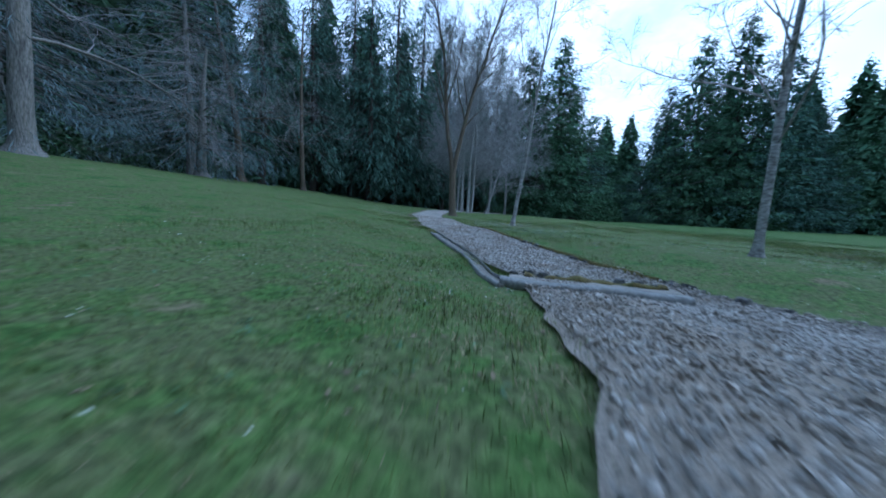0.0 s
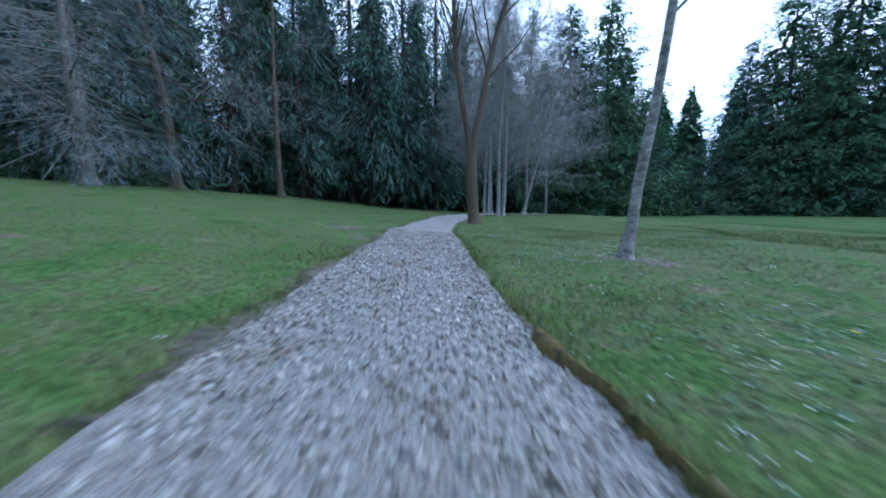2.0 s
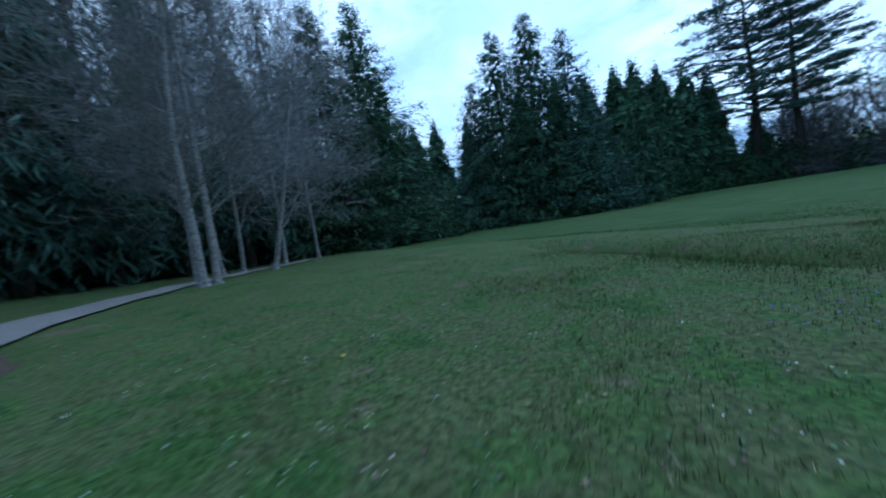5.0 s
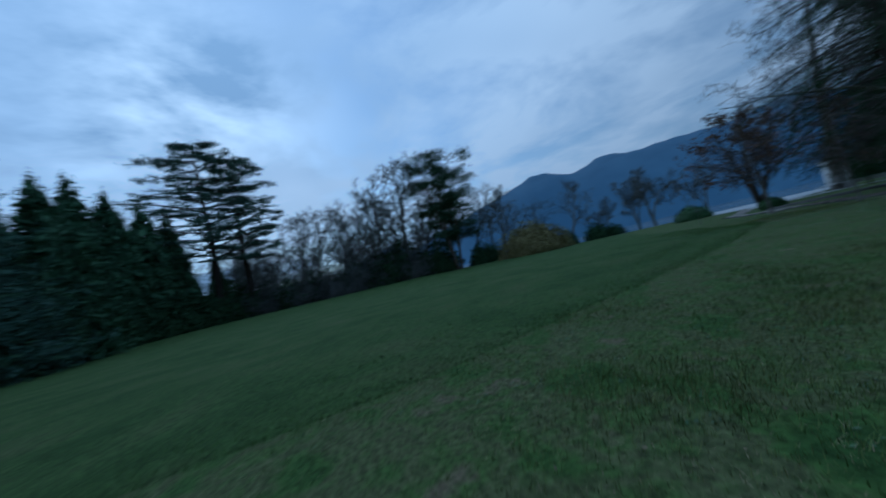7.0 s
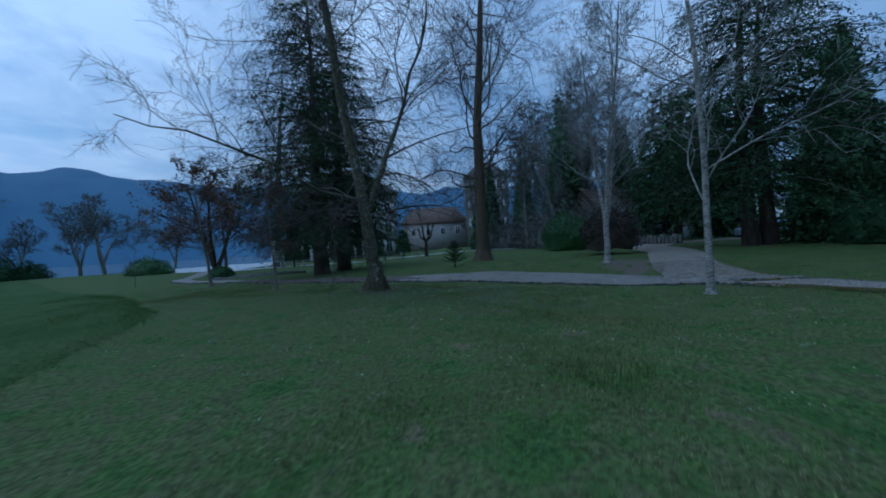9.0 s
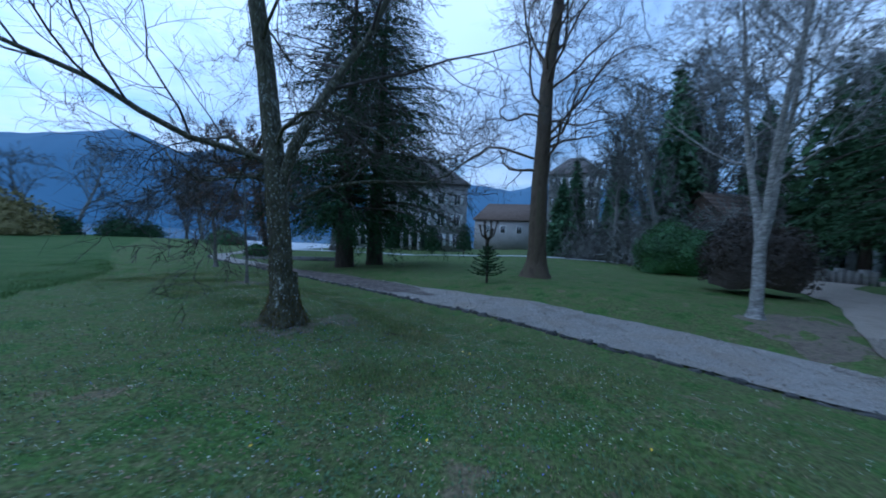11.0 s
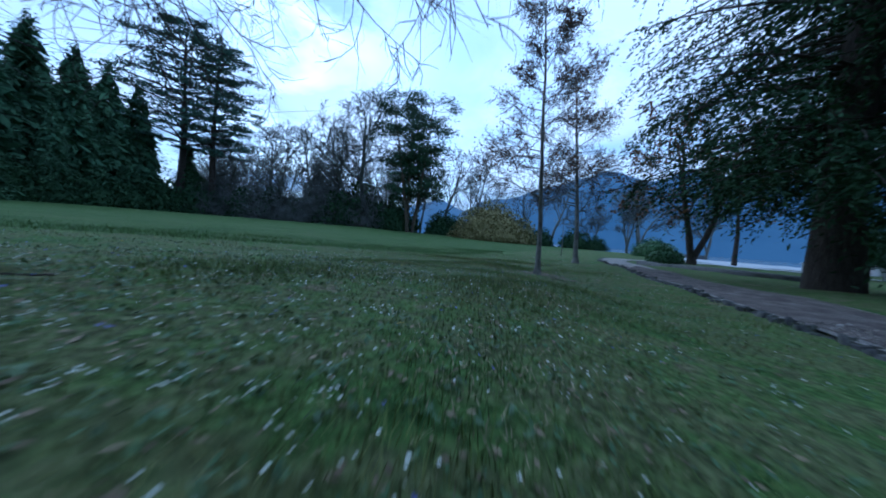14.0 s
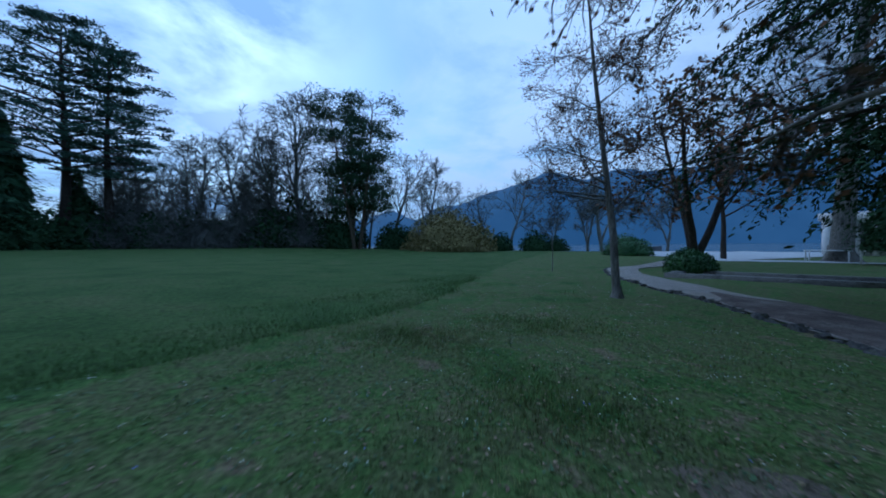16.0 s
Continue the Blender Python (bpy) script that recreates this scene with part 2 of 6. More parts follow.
M_OLDWALL = material("old_stone_wall", [(0.10, 0.10, 0.095), (0.19, 0.185, 0.17), (0.13, 0.13, 0.10)], scale=1.6, rough=0.95, bump=1.0, bump_scale=9, dist=0.05)
M_DARKWALL = material("lake_wall", [(0.045, 0.05, 0.06), (0.08, 0.085, 0.09)], scale=1.5, rough=0.9, bump=0.5, bump_scale=8)
M_TERRACE = material("pale_gravel", [(0.42, 0.43, 0.44), (0.52, 0.53, 0.54)], scale=0.5, rough=0.95, bump=0.6, bump_scale=40, fine=(0.8, 1.15), fine_scale=30)
M_CARPAINT = material("light_blue_car_paint", [(0.30, 0.42, 0.55), (0.32, 0.44, 0.57)], scale=1, rough=0.25, spec=0.6, fine=(0.97, 1.03))
M_RUBBER = material("tyre_rubber", [(0.02, 0.02, 0.02), (0.03, 0.03, 0.03)], scale=8, rough=0.9)
M_CHROME = material("grey_metal", [(0.35, 0.35, 0.36), (0.45, 0.45, 0.46)], scale=5, rough=0.4, spec=0.6)
M_EARTH = material("bare_earth", [(0.10, 0.082, 0.058), (0.165, 0.132, 0.098), (0.085, 0.092, 0.042)], scale=5, rough=0.97, bump=0.9, bump_scale=40, fine=(0.6, 1.35), fine_scale=30, dist=0.02)

M_LICHEN = material("pale_lichen", [(0.28, 0.29, 0.26), (0.42, 0.43, 0.40)], scale=9, rough=1.0, island=0.35)
M_BROWNPATH = material("dark_brown_path", [(0.065, 0.052, 0.045), (0.12, 0.095, 0.08), (0.19, 0.165, 0.145)], scale=3, rough=0.97, bump=0.9, bump_scale=50, fine=(0.55, 1.4), fine_scale=45, dist=0.02)

M_WATER = bpy.data.materials.new("lake_water")
M_WATER.use_nodes = True
_n, _l = M_WATER.node_tree.nodes, M_WATER.node_tree.links
_b = _n["Principled BSDF"]
_b.inputs["Base Color"].default_value = (0.03, 0.07, 0.11, 1)
_b.inputs["Roughness"].default_value = 0.18
_w = _n.new("ShaderNodeTexNoise")
_w.inputs["Scale"].default_value, _w.inputs["Detail"].default_value = 0.8, 5.0
_p = _n.new("ShaderNodeBump")
_p.inputs["Strength"].default_value, _p.inputs["Distance"].default_value = 0.25, 0.12
_t = _n.new("ShaderNodeTexCoord")
_l.new(_t.outputs["Object"], _w.inputs["Vector"])
_l.new(_w.outputs["Fac"], _p.inputs["Height"])
_l.new(_p.outputs[0], _b.inputs["Normal"])

# The ridge's blue distance haze is put in as emission over dark rock.
M_MOUNTAIN = bpy.data.materials.new("mountain_haze_glow")
M_MOUNTAIN.use_nodes = True
_n, _l = M_MOUNTAIN.node_tree.nodes, M_MOUNTAIN.node_tree.links
_b = _n["Principled BSDF"]
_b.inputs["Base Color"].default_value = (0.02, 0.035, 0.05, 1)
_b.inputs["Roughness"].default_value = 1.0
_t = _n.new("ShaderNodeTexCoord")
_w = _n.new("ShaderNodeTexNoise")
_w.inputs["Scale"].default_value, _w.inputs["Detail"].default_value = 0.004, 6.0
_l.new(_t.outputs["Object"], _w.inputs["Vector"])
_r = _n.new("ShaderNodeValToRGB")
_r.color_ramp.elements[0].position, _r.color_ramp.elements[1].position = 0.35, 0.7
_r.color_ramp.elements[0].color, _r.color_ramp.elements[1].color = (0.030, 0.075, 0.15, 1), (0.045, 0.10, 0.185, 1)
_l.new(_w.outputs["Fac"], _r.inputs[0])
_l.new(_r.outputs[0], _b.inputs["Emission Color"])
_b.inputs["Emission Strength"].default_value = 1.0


# ---- mesh helpers ----
class Heap:
    """Collects vertices and faces of one mesh."""

    def __init__(self):
        self.v, self.f, self.n = [], {}, 0

    def add(self, verts, faces):
        verts = np.asarray(verts, float).reshape(-1, 3)
        faces = np.asarray(faces, int)
        if len(faces):
            self.f.setdefault(faces.shape[1], []).append(faces + self.n)
        self.v.append(verts)
        self.n += len(verts)

    def mesh(self, name, material, smooth=False):
        me = bpy.data.meshes.new(name)
        v = np.concatenate(self.v) if self.v else np.zeros((0, 3))
        groups = [np.concatenate(g) for g in self.f.values()]
        loops = np.concatenate([g.ravel() for g in groups]) if groups else np.zeros(0, int)
        sizes = np.concatenate([np.full(len(g), g.shape[1]) for g in groups]) if groups else np.zeros(0, int)
        me.vertices.add(len(v))
        me.vertices.foreach_set("co", v.ravel())
        me.loops.add(len(loops))
        me.loops.foreach_set("vertex_index", loops)
        me.polygons.add(len(sizes))
        me.polygons.foreach_set("loop_start", np.concatenate([[0], np.cumsum(sizes)[:-1]]).astype(int))
        me.polygons.foreach_set("loop_total", sizes)
        if smooth:
            me.polygons.foreach_set("use_smooth", np.ones(len(sizes), bool))
        me.update(calc_edges=True)
        me.materials.append(material)
        return me


def thing(name, label, category, x=0.0, y=0.0, z=0.0, turn=0.0, group="", kind="", size=1.0):
    ob = new(name)
    ob.empty_display_size = 0.2
    ob.matrix_basis = pose(x, y, z, 0, 0, turn) @ Matrix.Scale(size, 4)
    return tagged(ob, label, category, group, kind)


def part(name, heap, material, parent, label="", smooth=False):
    ob = new(name, heap.mesh(name, material, smooth))
    ob.parent = parent
    if label:
        ob["label"] = label
    return ob


def single(name, heap, material, label, category, kind="", group="", at=None, smooth=False):
    ob = new(name, heap.mesh(name, material, smooth))
    if at is not None:
        ob.matrix_basis = at
    return tagged(ob, label, category, group, kind)


def box(h, x0, y0, z0, x1, y1, z1):
    v = [(x, y, z) for z in (z0, z1) for y in (y0, y1) for x in (x0, x1)]
    h.add(v, [(0, 2, 3, 1), (4, 5, 7, 6), (0, 1, 5, 4), (2, 6, 7, 3), (0, 4, 6, 2), (1, 3, 7, 5)])


def tube(h, pts, radii, sides=6, cap=False):
    pts = np.asarray(pts, float)
    n = len(pts)
    t = np.gradient(pts, axis=0)
    t /= np.linalg.norm(t, axis=1, keepdims=True) + 1e-9
    ref = np.array([1.0, 0.13, 0.07]) if abs(t[0][0]) < 0.8 else np.array([0.1, 1.0, 0.05])
    a = np.cross(t, ref)
    a /= np.linalg.norm(a, axis=1, keepdims=True) + 1e-9
    b = np.cross(t, a)
    ang = np.arange(sides) * 2 * np.pi / sides
    r = np.asarray(radii, float).reshape(n, -1) * np.ones((n, sides))
    v = pts[:, None] + r[..., None] * (np.cos(ang)[None, :, None] * a[:, None] + np.sin(ang)[None, :, None] * b[:, None])
    i, j = np.meshgrid(np.arange(n - 1), np.arange(sides), indexing="ij")
    k = (j + 1) % sides
    q = np.stack([i * sides + j, i * sides + k, (i + 1) * sides + k, (i + 1) * sides + j], -1).reshape(-1, 4)
    h.add(v.reshape(-1, 3), q)
    if cap:
        h.add(v[-1], [tuple(range(sides))])


def norm(v):
    return v / (np.linalg.norm(v, axis=-1, keepdims=True) + 1e-9)


def leaves(h, centres, size, rng, up=0.0, aspect=0.5, direction=None, jitter=1.0):
    """Small pointed quads, one at each centre."""
    c = np.asarray(centres, float)
    n = len(c)
    d = rng.normal(size=(n, 3)) * jitter
    if direction is not None:
        d = d + direction
    d = norm(d)
    s = norm(np.cross(d, rng.normal(size=(n, 3)) * (1 - up) + np.array([0, 0, 1.0]) * up + 1e-6))
    L = (np.asarray(size) * rng.uniform(0.6, 1.4, n))[:, None]
    w = L * aspect
    v = np.stack([c - d * L * 0.5, c + s * w * 0.5, c + d * L * 0.5, c - s * w * 0.5], 1)
    h.add(v.reshape(-1, 3), np.arange(4 * n).reshape(n, 4))


def limb(rng, p, d, length, segs, wobble, lift):
    pts = [np.array(p, float)]
    d = norm(np.array(d, float))
    for i in range(segs):
        d = norm(d + rng.normal(size=3) * wobble + np.array([0, 0, lift]))
        pts.append(pts[-1] + d * length / segs)
    return np.array(pts)


def at_along(pts, f):
    k = f * (len(pts) - 1)
    i = min(int(k), len(pts) - 2)
    return pts[i] + (pts[i + 1] - pts[i]) * (k - i), norm(pts[i + 1] - pts[i])


def twigs(rng, fine, pts, length, r, level, spec):
    """The last side shoots of a branch, slim two-piece blades of wood, all at once."""
    n = spec["count"][level]
    f = spec["start"][level] + (1 - spec["start"][level]) * (np.arange(n) + rng.uniform(0.1, 0.9, n)) / n
    k = np.minimum(f, 0.98) * (len(pts) - 1)
    i = np.minimum(k.astype(int), len(pts) - 2)
    q = pts[i] + (pts[i + 1] - pts[i]) * (k - i)[:, None]
    t = norm(pts[i + 1] - pts[i])
    side = norm(np.cross(t, rng.normal(size=(n, 3))))
    ang = (spec["angle"][level] * rng.uniform(0.7, 1.3, n))[:, None]
    d = norm(t * np.cos(ang) + side * np.sin(ang))
    L = (length * spec["ratio"][level] * rng.uniform(0.65, 1.25, n) * (1.15 - 0.5 * f))[:, None]
    d2 = norm(d + rng.normal(size=(n, 3)) * spec["wobble"][level + 1] * 1.6 + np.array([0, 0, spec["lift"][level + 1]]) * 2)
    m = q + d * L * 0.5
    e = m + d2 * L * 0.5
    w = np.maximum(r * (1 - f * 0.75) * spec["thin"][level], spec.get("floor", 0.0045))[:, None]
    s = norm(np.cross(d, rng.normal(size=(n, 3))))
    v = np.stack([q - s * w, q + s * w, m + s * w * 0.75, m - s * w * 0.75, e + s * w * 0.35, e - s * w * 0.35], 1)
    c = 6 * np.arange(n)[:, None]
    fine.add(v.reshape(-1, 3), np.concatenate([c + [0, 1, 2, 3], c + [3, 2, 4, 5]]))
    if spec.get("leaf") is not None:
        spec["leaf"].append(np.concatenate([m, e]))


def boughs(rng, wood, fine, p, d, length, r, level, spec):
    """A bough with its side branches, down to the twigs."""
    segs = ((10, 9, 6, 4, 2) if spec.get("near") else (10, 7, 4, 2, 2))[level]
    sides = (9, 5, 3, 3, 3)[level]
    pts = limb(rng, p, d, length, segs, spec["wobble"][level], spec["lift"][level])
    f = np.linspace(0, 1, segs + 1)
    tube(wood if level <= spec.get("wood_to", 1) else fine, pts, np.maximum(r * (1 - f * 0.8), spec.get("floor", 0.0045)), sides)
    if level == 0:
        spec["line"] = pts
    if level >= spec["levels"]:
        if spec.get("leaf") is not None:
            spec["leaf"].append(pts[1:])
        return
    if level == spec["levels"] - 1:
        twigs(rng, fine, pts, length, r, level, spec)
        return
    n = spec["count"][level]
    for k in range(n):
        f = spec["start"][level] + (1 - spec["start"][level]) * (k + rng.uniform(0.1, 0.9)) / n
        q, t = at_along(pts, min(f, 0.98))
        side = norm(np.cross(t, rng.normal(size=3)))
        angle = spec["angle"][level] * rng.uniform(0.7, 1.3)
        dd = norm(t * math.cos(angle) + side * math.sin(angle))
        boughs(rng, wood, fine, q, dd, length * spec["ratio"][level] * rng.uniform(0.65, 1.2) * (1.15 - 0.6 * f), r * (1 - f * 0.75) * spec["thin"][level],
               level + 1, spec)


def flare(h, r, depth, rng, sides=12, roots=6, spread=0.6):
    """Root flare at the foot of a trunk."""
    ang = np.arange(sides) * 2 * np.pi / sides
    ph = rng.uniform(0, 6.28)
    zs = np.array([-0.25, 0.0, 0.12, 0.3, 0.6, 1.0]) * depth
    rs = []
    for z in zs:
        e = max(0.0, 1 - z / depth)
        rs.append(r * (1.0 + spread * e**2 * (1 + 0.35 * np.cos(roots * ang + ph) + 0.2 * np.cos(3 * ang + 2 * ph))))
    tube(h, np.stack([0 * zs, 0 * zs, zs], 1), np.array(rs), sides)


SPEC = dict(levels=3, wobble=(0.05, 0.16, 0.2, 0.22, 0.2), lift=(0.02, 0.05, 0.02, 0.0, 0.0), count=(12, 7, 6, 4), start=(0.3, 0.25, 0.2, 0.2),
            angle=(0.95, 0.8, 0.8, 0.8), ratio=(0.5, 0.5, 0.5, 0.5), thin=(0.45, 0.5, 0.5, 0.5))


def S(t):
    t = np.clip(t, 0, 1)
    return t * t * (3 - 2 * t)


TROUGH = np.array([(-0.3, 8.2, 0.0), (0.8, 5.2, 0.6), (1.4, 3.6, 0.8), (2.9, 1.9, 1.0), (5.2, 0.8, 1.0), (8.2, -0.9, 1.0), (11.5, -2.7, 1.0), (15.2, -4.8, 0.9), (19.0, -7.2, 0.2), (23, -9.5, 0.0)])


def trough(x, y):
    """How far a place lies in the shallow hollow that the path runs in, 0 to 1."""
    best, weight = np.full(np.broadcast(x, y).shape, 1e9), np.zeros(np.broadcast(x, y).shape)
    for (ax, ay, aw), (bx, by, bw) in zip(TROUGH[:-1], TROUGH[1:]):
        ux, uy = bx - ax, by - ay
        f = np.clip(((x - ax) * ux + (y - ay) * uy) / (ux * ux + uy * uy), 0, 1)
        d = np.hypot(x - ax - f * ux, y - ay - f * uy)
        weight = np.where(d < best, aw + (bw - aw) * f, weight)
        best = np.minimum(best, d)
    return S((3.4 - best) / 2.4) * weight


def H(x, y):
    """Height of the ground."""
    x, y = np.asarray(x, float), np.asarray(y, float)
    u = (-x - 1.4) / 14
    z = 1.75 * np.minimum((np.sqrt(u * u + 0.01) + u) / 2, 1.05) * S((y + 1) / 12)
    z = z + (0.10 + 0.52 * S((x - 50) / 30)) * S((np.hypot(x - 10, y - 10) - 24) / 50) * S((y + 26) / 20)
    z = z + 0.36 * S((y - 17) / 12) * S((15 - x) / 9) * S((x + 9) / 8)
    z = z + 0.07 * np.exp(-(((x - 3) / 4) ** 2) - ((y - 14) / 5) ** 2)
    z = z + 0.30 * S((0.8 - y) / 5) * S((13 - x) / 6)
    z = z + 0.10 * np.exp(-(((x - 12.7) / 1.6) ** 2) - ((y - 2.2) / 1.6) ** 2)
    z = z - 0.3 * S((x - 13) / 8) * S((5 - y) / 8)
    z = z - 0.29 * trough(x, y)
    along = (x - 9.6) * 0.22 + (y - 25.5) * 0.976
    off = np.abs((x - 9.6) * 0.976 - (y - 25.5) * 0.22)
    z = z - 0.38 * np.exp(-((off / 0.55) ** 2)) * S((-along) / 4) * S((along + 13) / 4)
    z = z + 0.03 * np.sin(x * 0.9 + 1.3 * np.sin(y * 0.35)) * np.sin(y * 0.7 + 0.8) + 0.012 * np.sin(x * 3.1 + y * 1.7)
    z = z - 0.04 * np.exp(-(((x - 9.8) / 2.6) ** 2) - ((y - 0.6) / 2.6) ** 2)
    s = 0.55 * x - 0.83 * y
    z = z - 6.5 * S((s - 72) / 9)
    return z


def Hf(x, y):
    return float(H(x, y))


# ---- ground, path, water ----
def spaced(lo, hi, step, far):
    mid = np.arange(lo, hi + step / 2, step)
    out, d, p = [], step, 0.0
    while p < far:
        d *= 1.16
        p += d
        out.append(p)
    out = np.array(out)
    return np.concatenate([lo - out[::-1], mid, hi + out])


def catmull(pts, per=12):
    p = np.array(pts, float)
    p = np.concatenate([[2 * p[0] - p[1]], p, [2 * p[-1] - p[-2]]])
    out = []
    for i in range(1, len(p) - 2):
        for t in np.linspace(0, 1, per, endpoint=False):
            a, b, c, d = p[i - 1], p[i], p[i + 1], p[i + 2]
            out.append(0.5 * (2 * b + (c - a) * t + (2 * a - 5 * b + 4 * c - d) * t * t + (3 * b - a - 3 * c + d) * t**3))
    return np.array(out + [p[-2]])


def grid_sheet(xs, ys, lift=0.0):
    h = Heap()
    gx, gy = np.meshgrid(xs, ys, indexing="ij")
    h.add(np.stack([gx, gy, H(gx, gy) + lift], -1).reshape(-1, 3), np.zeros((0, 4)))
    nx, ny = len(xs), len(ys)
    i, j = np.meshgrid(np.arange(nx - 1), np.arange(ny - 1), indexing="ij")
    h.f[4] = [np.stack([i * ny + j, (i + 1) * ny + j, (i + 1) * ny + j + 1, i * ny + j + 1], -1).reshape(-1, 4)]
    return h


ground = single("ground", grid_sheet(spaced(-8, 30, 0.22, 1400), spaced(-16, 30, 0.22, 1400)), M_GROUND,
                "short spring lawn with moss and bare patches", "ground", "structure", smooth=True)

def meadow_edge(n):
    c = catmull([(7, 60), (8.6, 42), (10.8, 28), (13.5, 16), (17.6, 5), (21.2, 0.9), (25.1, -3.2), (30, -6.5), (40, -13.5), (58, -28), (80, -45)], n)
    return c + np.stack([0.06 * np.sin(np.arange(len(c)) * 0.6), 0.06 * np.sin(np.arange(len(c)) * 0.45 + 1)], 1)


MEADOW = meadow_edge(26)
v = np.concatenate([[0, 0.1, 0.25, 0.5], np.linspace(0.9, 9, 14) ** 2 + 0.2])
gx = MEADOW[:, 0][:, None] + 0.84 * v[None]
gy = MEADOW[:, 1][:, None] + 0.54 * v[None]
gz = H(gx, gy) + np.interp(v, [0, 0.1, 0.5, 6, 30, 80], [-0.01, 0.02, 0.03, 0.05, 0.06, 0.08])[None]
gz = np.where(gz < -2.5, gz - 1.0, gz)
h = Heap()
h.add(np.stack([gx, gy, gz], -1).reshape(-1, 3), np.zeros((0, 4)))
a_, b_ = gx.shape
i, j = np.meshgrid(np.arange(a_ - 1), np.arange(b_ - 1), indexing="ij")
h.f[4] = [np.stack([i * b_ + j, (i + 1) * b_ + j, (i + 1) * b_ + j + 1, i * b_ + j + 1], -1).reshape(-1, 4)]
single("ground", h, M_MEADOW, "deep green meadow with longer grass beyond the mown lawn", "meadow", "structure", smooth=True)

h = Heap()
h.add([(-4500, -4500, -3), (4500, -4500, -3), (4500, 4500, -3), (-4500, 4500, -3)], [(0, 1, 2, 3)])
# the lake lies below the lawn, which dips under it beyond the shore
single("water", h, M_WATER, "calm grey-blue lake below the park", "lake", "structure")


def ribbon(centre, widths, lift, cols=7, crown=0.03):
    c = np.asarray(centre)
    t = norm(np.gradient(c, axis=0))
    n = np.stack([-t[:, 1], t[:, 0]], 1)
    w = np.asarray(widths)[:, None] * np.linspace(-0.5, 0.5, cols)[None]
    wob = 1 + 0.018 * np.sin(np.arange(len(c)) * 1.1)[:, None] + 0.02 * np.sin(np.arange(len(c)) * 0.37)[:, None]
    xy = c[:, None] + n[:, None] * (w * wob)[..., None]
    z = H(xy[..., 0], xy[..., 1]) + lift + crown * (1 - (np.linspace(-1, 1, cols) ** 2))[None]
    h = Heap()
    r, q = xy.shape[:2]
    h.add(np.concatenate([xy, z[..., None]], -1).reshape(-1, 3), np.zeros((0, 4)))
    i, j = np.meshgrid(np.arange(r - 1), np.arange(q - 1), indexing="ij")
    h.f[4] = [np.stack([i * q + j, i * q + j + 1, (i + 1) * q + j + 1, (i + 1) * q + j], -1).reshape(-1, 4)[:, ::-1]]
    return h, xy


# main path: from the wood past the start to the terrace
WALK = catmull([(5, 41), (1.6, 36), (-0.4, 31), (-1.35, 27), (-1.7, 23.5), (-1.9, 20), (-1.72, 17), (-1.25, 14.3), (-0.98, 12.4), (-0.68, 10.6), (-0.32, 8.8), (0.22, 7.1), (0.72, 5.6), (1.03, 4.3), (2.15, 2.35),
                (4.2, 0.7), (6.3, -0.55), (8.1, -1.6), (10.1, -2.85), (12.4, -4.1), (14.7, -5.4), (17.5, -6.8), (20.3, -8.1), (22.9, -9.25), (25.6, -10.45), (28.4, -12.0), (30.9, -14.3), (32.3, -17.6), (34.6, -22), (36.5, -25)], 14)
k = np.arange(len(WALK)) / 14
WIDTH = np.interp(k, [0, 3, 4, 5, 6, 7, 9, 10, 11, 12, 13, 14, 15, 16, 17, 19, 21, 22, 24, 29], [1.3, 1.4, 1.4, 1.5, 1.66, 1.56, 1.56, 1.6, 1.62, 1.62, 1.7, 1.55, 2.1, 1.95, 1.8, 1.9, 1.5, 1.45, 1.3, 1.2])
PATH_LIFT = 0.045
hp, PATH_XY = ribbon(WALK, WIDTH, PATH_LIFT, 9)
single("path", hp, M_GRAVEL, "grey crushed-gravel footpath curving through the lawn", "path", "structure", smooth=True)
SIDE = catmull([(1.3, 4.3), (1.45, 2.9), (1.45, 1.5), (1.13, 0.0), (0.02, -1.9), (-1.8, -5.0), (-3.6, -9.0), (-6.0, -14.0), (-11, -17.5), (-20, -16.5), (-36, -9)], 10)
SIDE_W = np.interp(np.arange(len(SIDE)) / 10, [0, 1, 2, 3, 4, 6, 7, 8, 10], [1.6, 2.1, 2.3, 2.3, 2.3, 2.5, 3.5, 5.0, 6.0])
hs, _ = ribbon(SIDE, SIDE_W, 0.035, 7)
single("road", hs, M_DRIVE, "sandy gravel drive leading to the parking yard", "road", "structure", smooth=True)
DRIVE = catmull([(-6, -14), (-4, -22), (3, -29), (12, -31), (24, -30), (34, -27), (36, -24)], 10)
hd, _ = ribbon(DRIVE, np.full(len(DRIVE), 2.0), 0.04, 5)
single("road", hd, M_TERRACE, "pale gravel drive across the lawn to the house", "road", "structure", smooth=True)

h = Heap()
tx, ty = np.linspace(0, 1, 14), np.linspace(0, 1, 10)
corner = np.array([[34, -26.0], [53, -34.0], [66, -54], [36, -52.0]])
g = np.array([[(corner[0] * (1 - a) + corner[1] * a) * (1 - b) + (corner[3] * (1 - a) + corner[2] * a) * b for b in ty] for a in tx])
z = np.maximum(H(g[..., 0], g[..., 1]), -0.5) + 0.05
h.add(np.concatenate([g, z[..., None]], -1).reshape(-1, 3), np.zeros((0, 4)))
i, j = np.meshgrid(np.arange(13), np.arange(9), indexing="ij")
h.f[4] = [np.stack([i * 10 + j, i * 10 + j + 1, (i + 1) * 10 + j + 1, (i + 1) * 10 + j], -1).reshape(-1, 4)]
single("pavement", h, M_TERRACE, "pale gravel terrace above the lake", "terrace", "structure", smooth=True)

